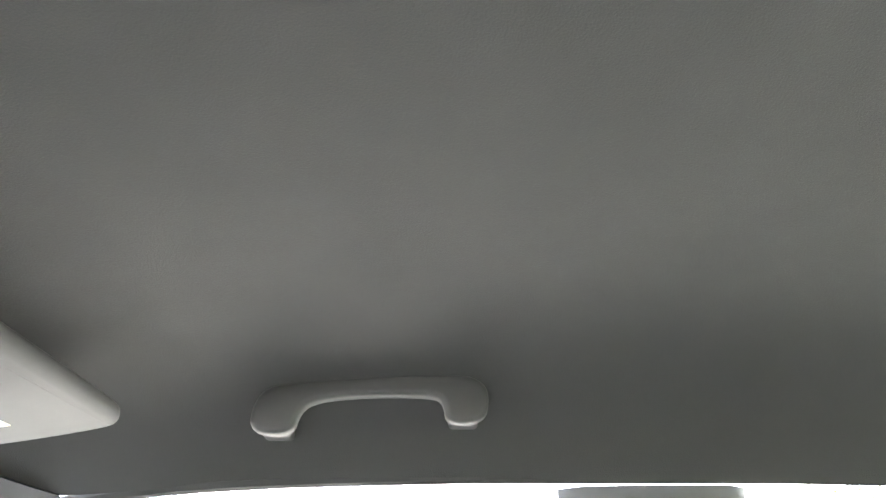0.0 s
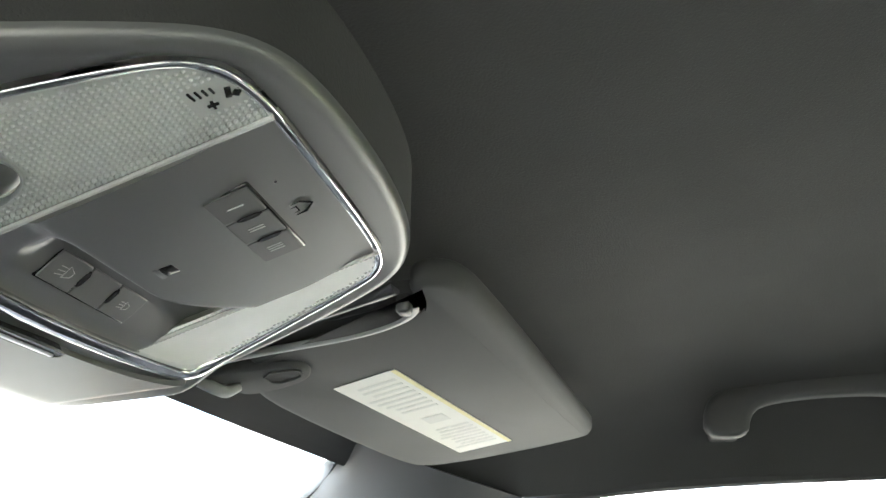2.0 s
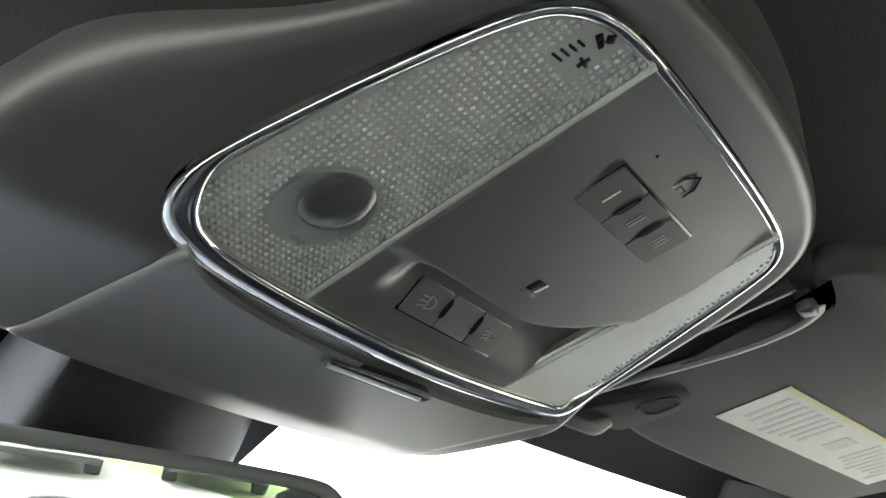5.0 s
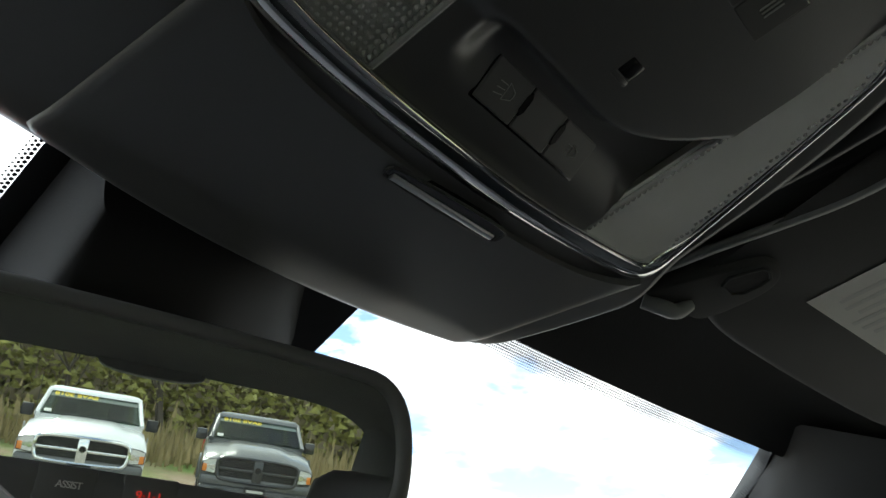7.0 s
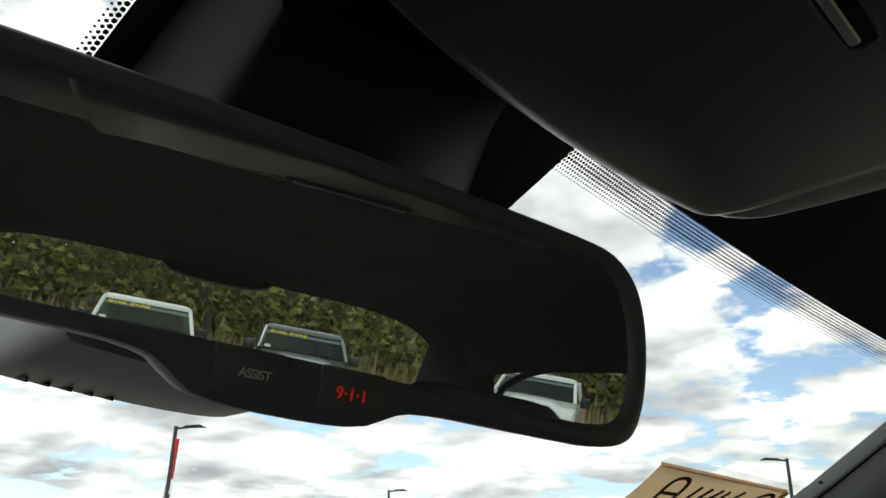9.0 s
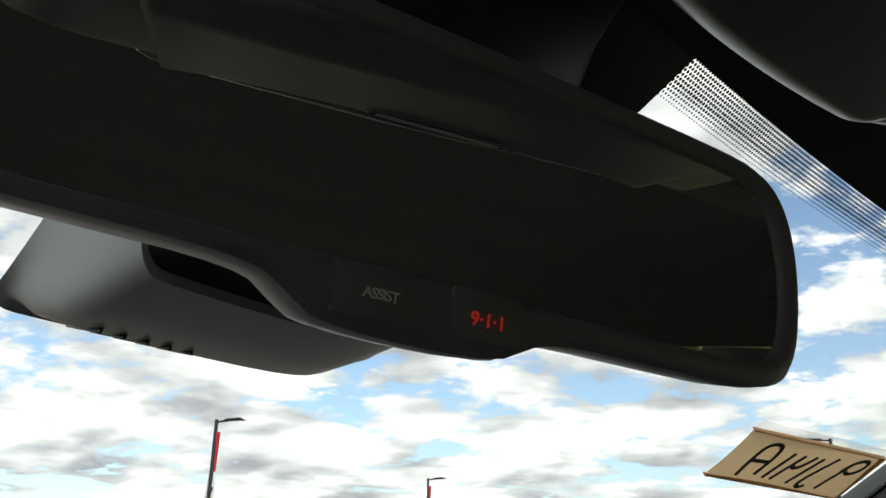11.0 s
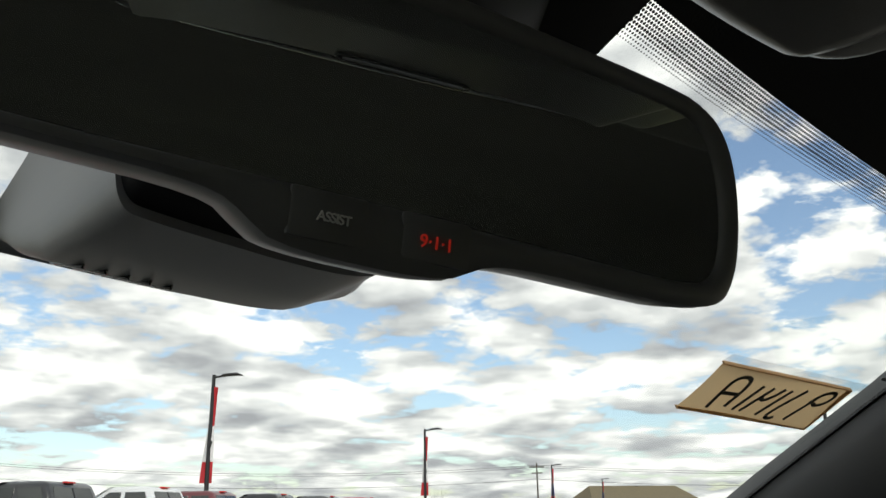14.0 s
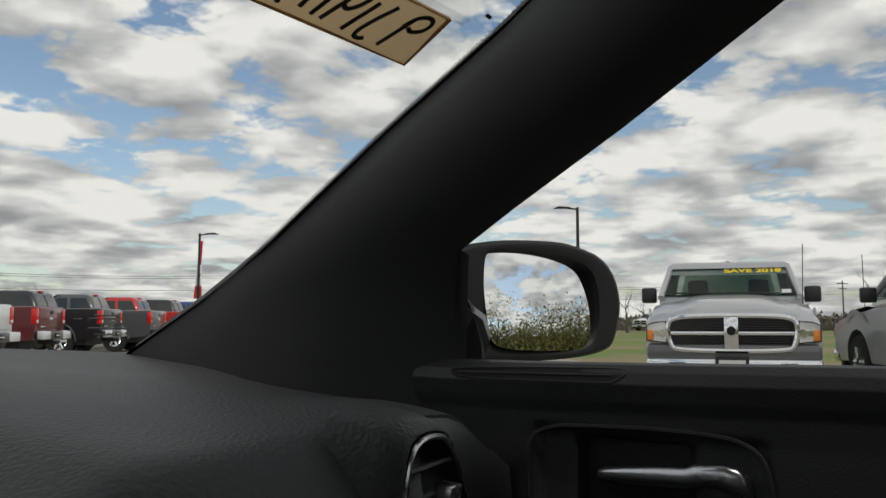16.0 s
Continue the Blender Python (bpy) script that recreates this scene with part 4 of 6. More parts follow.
    part("lens_edge_bead", tube([lens_point(0, t) + Vector((0, 0, -0.0018)) for t in np.linspace(0, 1, 20)], 0.0011, 8), LENS, lens)


def con_frame(x, y, h=0.0, extra=0.0):
    return Matrix.Translation((x, y, con_z(y) + panel_g(x, y) + h)) @ pose(0, 0, 0, -17.9 - extra)


def key_row(name, label, x0, width, y, deep, frame_of, proud, material):
    """Three flush keys parted by fine dark gaps, with a raised grip on each gap."""
    keys = []
    part("key_well", box((-1.5 * width - 0.0010, -deep / 2 - 0.0010, -0.0002), (1.5 * width + 0.0010, deep / 2 + 0.0010, 0.004), 0.0012, frame_of(x0, y)), GLOSS, console)
    for k in range(3):
        m = frame_of(x0, y) @ Matrix.Translation(((k - 1) * width, 0, 0))
        keys.append(part(name, box((-width / 2 + 0.0004, -deep / 2, -proud), (width / 2 - 0.0004, deep / 2, 0.003), 0.0005, m), material, console, label, sharp=20))
    for k in (-0.5, 0.5):
        m = frame_of(x0, y) @ Matrix.Translation((k * width, 0.0, -proud))
        o = [(0.0, -deep * 0.36), (0.0012, -deep * 0.24), (0.0012, deep * 0.10), (0.0, deep * 0.22), (-0.0012, deep * 0.10), (-0.0012, -deep * 0.24)]
        part("finger_grip", loft([[m @ Vector((p[0], p[1], h)) for p in o] for h in (0.001, -0.0005)]), GLOSS, console)
    return keys


flat = lambda x, y: con_frame(x, y)
steep = lambda x, y: con_frame(x, y, 0.0, 24.0)
switches = key_row("roof_switch", "flush dark rocker switch with a pale mark", -0.0015, 0.0188, -0.1364, 0.0186, flat, 0.0008, BUTTON)
for k, sw in enumerate(switches):
    for q in range(k + 1):
        part("mark", box((-0.00035, -0.0034, -0.0010), (0.00035, 0.0034, -0.0007), 0, con_frame(-0.0015, -0.1364) @ Matrix.Translation(((k - 1) * 0.0188 - 0.0009 * k + 0.0018 * q, 0, 0))), WHITE_INK if k == 0 else PALE_INK, sw)
buttons = key_row("lamp_button", "flush charcoal push button", 0.003, 0.0198, -0.0628, 0.0150, steep, 0.0010, CONSOLE)
for k in (0, 2):
    m = steep(0.003, -0.0628) @ Matrix.Translation(((k - 1) * 0.0198 + 0.001, 0, -0.0011))
    size = 1.0 if k == 0 else 0.75
    o = [(-0.001, -0.0030), (0.0026, -0.0014), (0.0030, 0.0), (0.0026, 0.0014), (-0.001, 0.0030)]
    part("lamp_symbol", tube([m @ Vector((p[0] * size, p[1] * size, 0)) for p in o], 0.00022, 5, loop=True), PALE_INK, buttons[k])
    for q in (-0.0018, 0.0, 0.0018):
        part("ray_mark", tube([m @ Vector((-0.0016 * size, q * size, 0)), m @ Vector((-0.0052 * size, (q * 1.2 + 0.0006) * size, 0))], 0.0002, 5), PALE_INK, buttons[k])
part("microphone_hole", box((-0.0040, -0.0034, -0.0002), (0.0040, 0.0034, 0.004), 0.0008, con_frame(0.0036, -0.0962)), GLOSS, console)
part("hole_lip", box((-0.0044, -0.0010, -0.0004), (0.0044, 0.0010, 0.002), 0.0004, con_frame(0.0036, -0.0920)), CONSOLE, console)
ar = [(0.0, -0.0056), (0.0040, -0.0016), (0.0040, 0.0034), (0.0018, 0.0034), (0.0018, 0.0010), (-0.0018, 0.0010), (-0.0018, 0.0034), (-0.0040, 0.0034), (-0.0040, -0.0016)]
part("roof_symbol", tube([con_frame(0.0012, -0.1535) @ Vector((p[0], p[1], -0.0001)) for p in ar], 0.00042, 5, loop=True), GLOSS, console, "small embossed arrow symbol")
part("screw_speck", tube([con_frame(-0.0215, -0.153) @ Vector((0, 0, z)) for z in (-0.0003, 0.001)], 0.0006, 8, up=(1, 0, 0)), GLOSS, console)


# spectacle flap in front of the ring
def flap_point(s, t):
    """Flat from the ring to the front rim, then rolled up over the lip."""
    x = s * 0.1075
    y1 = front_y(x)
    if t <= 0.7:
        y = lerp(-0.0275 - 0.010 * s * s - 0.010 * s ** 8, y1, t / 0.7)
        return Vector((x, y, flap_z(x, y) - 0.0012 + 0.0010 * smooth(0.985, 1.0, abs(s))))
    b = radians(85) * (t - 0.7) / 0.3
    rr = 0.0140
    return Vector((x * (1 - 0.012 * math.sin(b)), y1 + rr * math.sin(b), flap_z(x, y1) - 0.0012 + 1.15 * rr * (1 - math.cos(b)) + 0.0010 * smooth(0.985, 1.0, abs(s))))


part("spectacle_flap", sheet(flap_point, np.linspace(-1, 1, 61), [0.7 * k / 24 for k in range(25)] + [0.7 + 0.3 * k / 12 for k in range(1, 13)], (0, 0, 0.003)), CONSOLE, console, "smooth charcoal flap with finger slot", sharp=80)
sl = chaikin([(-0.0275, -0.0036), (0.0265, -0.0046), (0.0292, -0.001), (0.0292, 0.002), (0.0268, 0.0044), (-0.0268, 0.0032), (-0.0292, 0.0)], 2)
slot_at = pose(0.0042, -0.0250, flap_z(0, -0.025), -4.3, 0, -4)
part("slot_well", loft([[slot_at @ Vector((p.x * k, p.y * k, h)) for p in sl] for k, h in ((1.0, -0.0020), (0.9, 0.002))]), GLOSS, console)
part("slot_lip", tube([slot_at @ Vector((p.x * 1.02, p.y * 1.08, -0.0019)) for p in sl], 0.0006, 8, loop=True), SATIN, console, "satin rim of the finger slot")
part("slot_bar", tube([slot_at @ Vector((u, w, -0.0022)) for u, w in ((-0.0262, 0.0010), (0.0262, 0.0020))], 0.0016, 8, flat=0.6), BRUSHED, console)

# ---- passenger sun visor ----
visor = thing("sun_visor", "grey vinyl passenger sun visor folded up, with warning label", "sun visor", (0.3, -0.12, 1.31))


def visor_z(x, y):
    return 1.294 - 0.0458 * (x - 0.3246) - 0.183 * (y + 0.1547)


def cushion(outline, place, down, up, r, steps=6):
    """A plate with a soft round rim, inset along the outline's own normals."""
    outline = [Vector(p) for p in outline]
    area = sum(a.x * b.y - a.y * b.x for a, b in zip(outline, outline[1:] + outline[:1]))
    sign = 1 if area > 0 else -1
    ns = []
    for i in range(len(outline)):
        t = outline[(i + 1) % len(outline)] - outline[i - 1]
        ns.append(Vector((t.y, -t.x)).normalized() * sign)

    def ring(h, inset):
        return [Vector(place(*(p - n * inset), h)) for p, n in zip(outline, ns)]

    rows = [ring(down + r * (1 - math.sin(a)), r * (1 - math.cos(a))) for a in np.linspace(math.pi / 2, 0, steps)]
    rows += [ring(up - r * (1 - math.sin(a)), r * (1 - math.cos(a))) for a in np.linspace(0, math.pi / 2, steps)]
    return loft(rows)


vo = chaikin([(0.153, -0.055), (0.154, -0.10), (0.154, -0.146), (0.148, -0.160), (0.136, -0.164), (0.122, -0.1645), (0.1135, -0.168), (0.1135, -0.180), (0.127, -0.1935), (0.155, -0.1995), (0.255, -0.2115), (0.447, -0.2325), (0.490, -0.2360), (0.501, -0.226), (0.499, -0.16), (0.490, -0.108), (0.476, -0.080), (0.453, -0.0655), (0.307, -0.0438), (0.206, -0.0335), (0.19, -0.050), (0.170, -0.056)], 2)
part("body", cushion(vo, lambda u, v, h: (u, v, visor_z(u, v) + h), 0.0, 0.017, 0.0075), VISOR, visor, sharp=70)
part("recess", slab(chaikin([(0.106, -0.182), (0.166, -0.184), (0.166, -0.045), (0.112, -0.036)], 1), lambda u, v, h: (u, v, visor_z(u, v) + h), 0.005, 0.013, 0.0), VISOR, visor)
rod = [(0.1460, -0.040), (0.1490, -0.068), (0.1540, -0.093), (0.1590, -0.124), (0.1560, -0.148), (0.1480, -0.160), (0.140, -0.1625)]
part("rod", tube(chaikin([(x, y, visor_z(x, y) + 0.0012) for x, y in rod], 2, False), 0.0038, 10, flat=0.6), COVER, visor, "smooth pale grey pivot rod", sharp=80)
part("rod_sleeve", tube([(0.1195, -0.158, visor_z(0.1195, -0.158) + 0.006), (0.1275, -0.117, visor_z(0.1275, -0.117) + 0.007), (0.134, -0.045, visor_z(0.134, -0.045) + 0.008)], 0.0055, 10), SATIN, visor, sharp=80)
part("rod_sleeve", tube([(0.139, -0.153, visor_z(0.139, -0.153) + 0.008), (0.141, -0.05, visor_z(0.141, -0.05) + 0.009)], 0.0035, 10), SATIN, visor, sharp=80)
part("rod_knuckle", box((-0.005, -0.004, -0.005), (0.005, 0.004, 0.008), 0.002, Matrix.Translation((0.1345, -0.1590, visor_z(0.1345, -0.159)))), SATIN, visor, sharp=80)
co = chaikin([(0.1500, -0.026), (0.1560, -0.046), (0.1620, -0.060), (0.1680, -0.0800), (0.1780, -0.0860), (0.1930, -0.0830), (0.2000, -0.070), (0.2000, -0.040), (0.188, -0.0345), (0.170, -0.036)], 2)
part("clip_plate", cushion(co, lambda u, v, h: (u, v, visor_z(u, v) + h), -0.0035, 0.012, 0.002, 4), VISOR, visor, "grey clip plate", sharp=70)
ci = chaikin([(0.1690, -0.0600), (0.1735, -0.0790), (0.1790, -0.0815), (0.1880, -0.0785), (0.1890, -0.0600)], 1)
part("clip_window", slab(ci, lambda u, v, h: (u, v, visor_z(u, v) + h), -0.0038, 0.0, 0.0), RUBBER, visor, "dark window of the clip plate")
part("clip_window_rim", tube([(p[0], p[1], visor_z(p[0], p[1]) - 0.0040) for p in ci], 0.0009, 6, loop=True), VISOR, visor)
part("clip_hook", tube(chaikin([(0.158, -0.026, visor_z(0.158, -0.026) - 0.003), (0.164, -0.034, visor_z(0.164, -0.034) - 0.008), (0.173, -0.036, visor_z(0.173, -0.036) - 0.008), (0.178, -0.041, visor_z(0.178, -0.041) - 0.003)], 2, False), 0.004, 8), COVER, visor, sharp=80)
la = [Vector(p) for p in ((0.221, -0.128), (0.449, -0.166), (0.4505, -0.119), (0.229, -0.0835))]


def lab_at(s, t, h):
    p = la[0] * (1 - s) * (1 - t) + la[1] * s * (1 - t) + la[2] * s * t + la[3] * (1 - s) * t
    return Vector((p.x, p.y, visor_z(p.x, p.y) - h))


def lab_quad(s0, s1, t0, t1, h):
    bm = bmesh.new()
    add_loft(bm, [[lab_at(s, t, hh) for s, t in ((s0, t0), (s1, t0), (s1, t1), (s0, t1))] for hh in (h - 0.0004, h)])
    return bm


label = part("warning_label", lab_quad(0, 1, 0, 1, 0.0007), PAPER, visor, "white printed airbag label with yellow band")
part("label_band", lab_quad(0.0, 1.0, 0.0, 0.07, 0.0010), YELLOW_EDGE, label)
rnd = random.Random(4)
for k in range(8):
    for s in (0.06 + 0.043 * k, 0.63 + 0.040 * k):
        part("print_bar", lab_quad(s, s + 0.017, 0.16, rnd.uniform(0.72, 0.92), 0.0010), INK, label)
part("print_symbol", lab_quad(0.47, 0.55, 0.30, 0.66, 0.0010), INK, label)

# ---- grab handle ----
grab = thing("grab_handle", "grey plastic grab handle above the passenger door", "grab handle", (0.55, -0.43, 1.34))
go_h = chaikin([(-0.333, 1.3015), (-0.3345, 1.3274), (-0.347, 1.344), (-0.376, 1.3500), (-0.4555, 1.3555), (-0.519, 1.3563), (-0.541, 1.348), (-0.5455, 1.3337), (-0.5414, 1.3102), (-0.5059, 1.3078), (-0.504, 1.3293), (-0.4926, 1.3343), (-0.4377, 1.3350), (-0.3902, 1.3305), (-0.3766, 1.3213), (-0.3716, 1.2992)], 1)
go_h = chaikin(go_h, 1)
part("grip", cushion(go_h, lambda u, v, h: (0.531 + h + 0.0035 * smooth(1.33, 1.35, v), u, v), -0.006, 0.014, 0.0062), HEADLINER_TRIM, grab, sharp=70)
for y, z in ((-0.353, 1.306), (-0.524, 1.315)):
    part("foot", box((0.541, y - 0.014, z), (0.590, y + 0.014, z + 0.026), 0.004), HEADLINER_TRIM, grab, sharp=80)

# ---- rear-view mirror ----
FACE = Vector((-0.2647, -0.9559, -0.128)).normalized()
MU = Vector((0.9637, -0.2669, 0)).normalized()
MV = FACE.cross(MU).normalized()
MC = Vector((0.0445, 0.0915, 1.1856))


def mir(u, v, h=0.0):
    """h: towards the eye."""
    return MC + MU * u + MV * v + FACE * h


rear_mirror = thing("rear_view_mirror", "black frameless-look interior mirror with assist and emergency buttons", "mirror", mir(-0.07, 0.02, -0.03))
shell = chaikin([(0.030, 0.0545), (0.050, 0.052), (0.0625, 0.038), (0.0665, 0.012), (0.0635, -0.010), (0.050, -0.0165), (0.02, -0.0165), (-0.030, -0.0158), (-0.040, -0.0205), (-0.048, -0.0242), (-0.092, -0.0234), (-0.100, -0.0185), (-0.108, -0.0125), (-0.150, -0.0115), (-0.190, -0.0105), (-0.203, 0.0), (-0.207, 0.016), (-0.203, 0.040), (-0.190, 0.0525), (-0.170, 0.0545), (-0.07, 0.0555)], 2)
sc = Vector((-0.07, 0.018))


def shell_ring(k, h):
    return [mir(sc.x + (p.x - sc.x) * k, sc.y + (p.y - sc.y) * (1 - (1 - k) * 2.2), h) for p in shell]


part("housing", loft([shell_ring(0.985, -0.0005), shell_ring(1.0, -0.005), shell_ring(0.985, -0.016), shell_ring(0.93, -0.028), shell_ring(0.85, -0.035), shell_ring(0.72, -0.038)]), HOUSING, rear_mirror, sharp=60)
glass_o = chaikin([(0.028, 0.0475), (0.046, 0.045), (0.0545, 0.030), (0.0572, 0.010), (0.0545, -0.005), (0.044, -0.0098), (0.0, -0.0092), (-0.035, -0.0086), (-0.055, -0.0082), (-0.10, -0.0080), (-0.15, -0.0078), (-0.187, -0.0062), (-0.195, 0.008), (-0.196, 0.022), (-0.192, 0.040), (-0.178, 0.0470), (-0.07, 0.0482)], 2)
# bezel: a rim between the shell's edge and the glass


def sample(outline, n, c):
    """The outline at n even bearings round c."""
    res = []
    for k in range(n):
        a = 2 * math.pi * k / n
        d = Vector((math.cos(a), math.sin(a)))
        best = None
        for i in range(len(outline)):
            p, q = outline[i] - c, outline[(i + 1) % len(outline)] - c
            e = q - p
            den = d.x * e.y - d.y * e.x
            if abs(den) < 1e-12:
                continue
            t = (p.x * e.y - p.y * e.x) / den
            s = (p.x * d.y - p.y * d.x) / den
            if t > 0 and -1e-6 <= s <= 1 + 1e-6 and (best is None or t > best):
                best = t
        res.append(c + d * best)
    return res


def squash(o):
    return [Vector((p.x, p.y * 4)) for p in o]


so = [Vector((p.x, p.y / 4)) for p in sample(squash(shell), 160, Vector((-0.07, 0.072)))]
go = [Vector((p.x, p.y / 4)) for p in sample(squash(glass_o), 160, Vector((-0.07, 0.072)))]
rim_rows = [[mir(p.x, p.y, -0.0006) for p in so], [mir(lerp(p.x, q.x, 0.25), lerp(p.y, q.y, 0.25), 0.0018) for p, q in zip(so, go)], [mir(lerp(p.x, q.x, 0.75), lerp(p.y, q.y, 0.75), 0.0018) for p, q in zip(so, go)], [mir(q.x, q.y, 0.0002) for q in go], [mir(q.x, q.y, -0.004) for q in go]]
part("bezel", loft(rim_rows, caps=False), HOUSING, rear_mirror, sharp=60)
part("glass", loft([[mir(q.x, q.y, -0.0003) for q in go], [mir(q.x, q.y, -0.003) for q in go]]), MIRROR_DIM, rear_mirror, "dark electrochromic mirror glass")
mm = Matrix((MU, MV, FACE)).transposed().to_4x4()
for u, w, nm in ((-0.0804, 0.021, "assist_button"), (-0.0503, 0.021, "emergency_button")):
    b = part(nm, box((-w / 2, -0.0062, 0), (w / 2, 0.0062, 0.0021), 0.0012, Matrix.Translation(mir(u - 0.001, -0.0143)) @ mm), HOUSING, rear_mirror)
    if "assist" in nm:
        lettering("assist_letters", "ASSIST", 0.0034, Matrix.Translation(mir(u, -0.0147, 0.0026)) @ mm, LETTER_INK, b, 0.00005, 0.9, "pale printed letters")
    else:
        lettering("emergency_letters", "9·1·1", 0.0047, Matrix.Translation(mir(u - 0.0015, -0.0152, 0.0026)) @ mm, RED_GLOW, b, 0.00004, 1.05, "red lit letters")
arm0, arm1 = mir(-0.07, 0.025, -0.036), Vector((-0.02, 0.185, 1.225))
part("arm", tube([arm0, arm0 - FACE * 0.012, arm1], [0.014, 0.011, 0.013], 12), SATIN, rear_mirror, sharp=80)

# cover of the rain and camera sensors behind the mirror
cover_t = thing("sensor_cover", "smooth dark plastic sensor cover on the windscreen behind the mirror", "sensor cover", (-0.02, 0.2, 1.25))
def cover_ring(t, grow=0.0):
    """The cover's section at t, from the roof edge to its front end."""
    y = lerp(0.105, 0.300, t)
    top = screen_z(0, y) - 0.002
    low = float(np.interp(t, [0, 0.2, 0.45, 0.72, 0.88, 0.95, 1], [1.270, 1.230, 1.190, 1.1845, 1.1925, 1.200, 1.211])) - grow
    low = min(low, top - 0.004)
    end = 0.035 * smooth(0.86, 1.0, t) ** 2 - grow
    left = -0.054 + 0.004 * smooth(0.3, 0.9, t) - grow
    slim = 0.045 * smooth(0.45, 0.0, t)
    pr = chaikin([(left, top), (left + 0.003, lerp(top, low, 0.40)), (left + 0.005, lerp(top, low, 0.85)), (left + 0.009, lerp(top, low, 0.98)), (left + 0.016, low), (0.040 - end - slim, low), (0.066 - end - slim, lerp(top, low, 0.90)), (0.110 - end - slim, lerp(top, low, 0.30)), (0.120 - end - slim, top)], 2, False)
    return [Vector((p.x, y, p.y)) for p in pr]


part("mount_cover", loft([cover_ring(t) for t in (0, 0.1, 0.2, 0.3, 0.4, 0.5)]), MATTE, cover_t, "black upper half of the cover", sharp=60)
part("shell", loft([cover_ring(t, 0.0012) for t in (0.47, 0.5, 0.56, 0.625, 0.75, 0.83, 0.89, 0.94, 0.975, 1)]), COVER, cover_t, "grey lower half of the cover", sharp=60)
for k in range(5):
    part("vent_slit", box((-0.0006, -0.0095, -0.0013), (0.0006, 0.0095, 0.0012), 0.0003, Matrix.Translation((-0.0343 + 0.0085 * k, 0.255, 1.1866)) @ pose(0, 0, 0, 13, 0, 12)), GLOSS, cover_t)

# ---- cardboard sign on the glass ----
sign = thing("cardboard_sign", "brown cardboard sign with black marker strokes taped inside the windscreen", "sign", (0.5, 0.23, 1.20))
sp = [Vector((x, y, screen_z(x, y) - 0.004)) for x, y in ((0.4240, 0.2200), (0.5830, 0.1825), (0.5905, 0.2270), (0.4323, 0.2635))]


def sign_at(s, t, h=0.0):
    p = sp[0] * (1 - s) * (1 - t) + sp[1] * s * (1 - t) + sp[2] * s * t + sp[3] * (1 - s) * t
    return p + Vector((-0.13, -0.51, -0.85)) * h


def sign_slab(s0, s1, t0, t1, h0, h1):
    return loft([[sign_at(s, t, h) for s, t in ((s0, t0), (s1, t0), (s1, t1), (s0, t1))] for h in (h0, h1)])


rows = []
bm = bmesh.new()
for t in np.linspace(0, 1, 7):
    rows.append([bm.verts.new(sign_at(s, t, 0.002 + 0.0012 * math.sin(5 * s + 3 * t))) for s in np.linspace(0, 1, 13)])
for r0, r1 in zip(rows, rows[1:]):
    for k in range(12):
        bm.faces.new((r0[k], r0[k + 1], r1[k + 1], r1[k]))
part("card", bm, CARD, sign)
for s0, s1, t0, t1 in ((0.0, 1.0, -0.012, 0.012), (0.0, 1.0, 0.985, 1.005), (0.992, 1.003, 0.0, 1.0)):
    part("cut_edge", sign_slab(s0, s1, t0, t1, 0.0005, 0.0038), CARD_EDGE, sign)
part("sleeve", loft([[sign_at(s, t, h) for s, t in ((0.02, -0.16), (1.12, -0.14), (1.1, 0.02), (0.0, 0.0))] for h in (0.0004, 0.0008)]), SLEEVE, sign).visible_shadow = False
strokes = [
    [(0.17, 0.88), (0.16, 0.40), (0.17, 0.22), (0.22, 0.14), (0.27, 0.20), (0.285, 0.42), (0.275, 0.80)],
    [(0.165, 0.54), (0.28, 0.52)],
    [(0.385, 0.26), (0.345, 0.84)],
    [(0.465, 0.26), (0.40, 0.84)], [(0.445, 0.48), (0.475, 0.56), (0.52, 0.42), (0.545, 0.24)],
    [(0.60, 0.24), (0.53, 0.86)],
    [(0.70, 0.18), (0.625, 0.62), (0.605, 0.86), (0.64, 0.90), (0.67, 0.84)],
    [(0.83, 0.22), (0.76, 0.86)], [(0.80, 0.42), (0.83, 0.20), (0.89, 0.10), (0.935, 0.16), (0.92, 0.36), (0.86, 0.46), (0.83, 0.40)],
]
for st in strokes:
    pts = chaikin(st, 2, False)
    part("marker_stroke", tube([sign_at(p.x, p.y, 0.0034) for p in pts], 0.0021, 6, flat=0.25, up=(0.13, 0.51, 0.85)), MARKER, sign)

# ---- door mirror ----
door_mirror = thing("door_mirror", "black passenger door mirror reflecting sky and trees", "door mirror", (0.92, 0.30, 1.0))
DN = Vector((-0.546, -0.838, 0.0)).normalized()
DU = Vector((0.838, -0.546, 0)).normalized()
D0 = Vector((0.9573, 0.2374, 1.010))


def dm(u, v, h=0.0):
    return D0 + DU * u + Vector((0, 0, 1)) * v + DN * h


dg = chaikin([(-0.0860, 0.0560), (-0.0740, 0.0605), (-0.0289, 0.0645), (0.0250, 0.0620), (0.0640, 0.0545), (0.0790, 0.0360), (0.0855, 0.0), (0.0800, -0.0340), (0.0650, -0.0480), (0.0159, -0.0515), (-0.0700, -0.0515), (-0.0800, -0.0340), (-0.0855, 0.01)], 2)
dh = chaikin([(-0.130, 0.0530), (-0.108, 0.0650), (-0.0635, 0.0740), (0.0, 0.0785), (0.0400, 0.0780), (0.0980, 0.0630), (0.1225, 0.0160), (0.1130, -0.0340), (0.0980, -0.0500), (0.0344, -0.0615), (-0.0642, -0.0660), (-0.1260, -0.0610), (-0.1380, -0.02), (-0.138, 0.02)], 2)
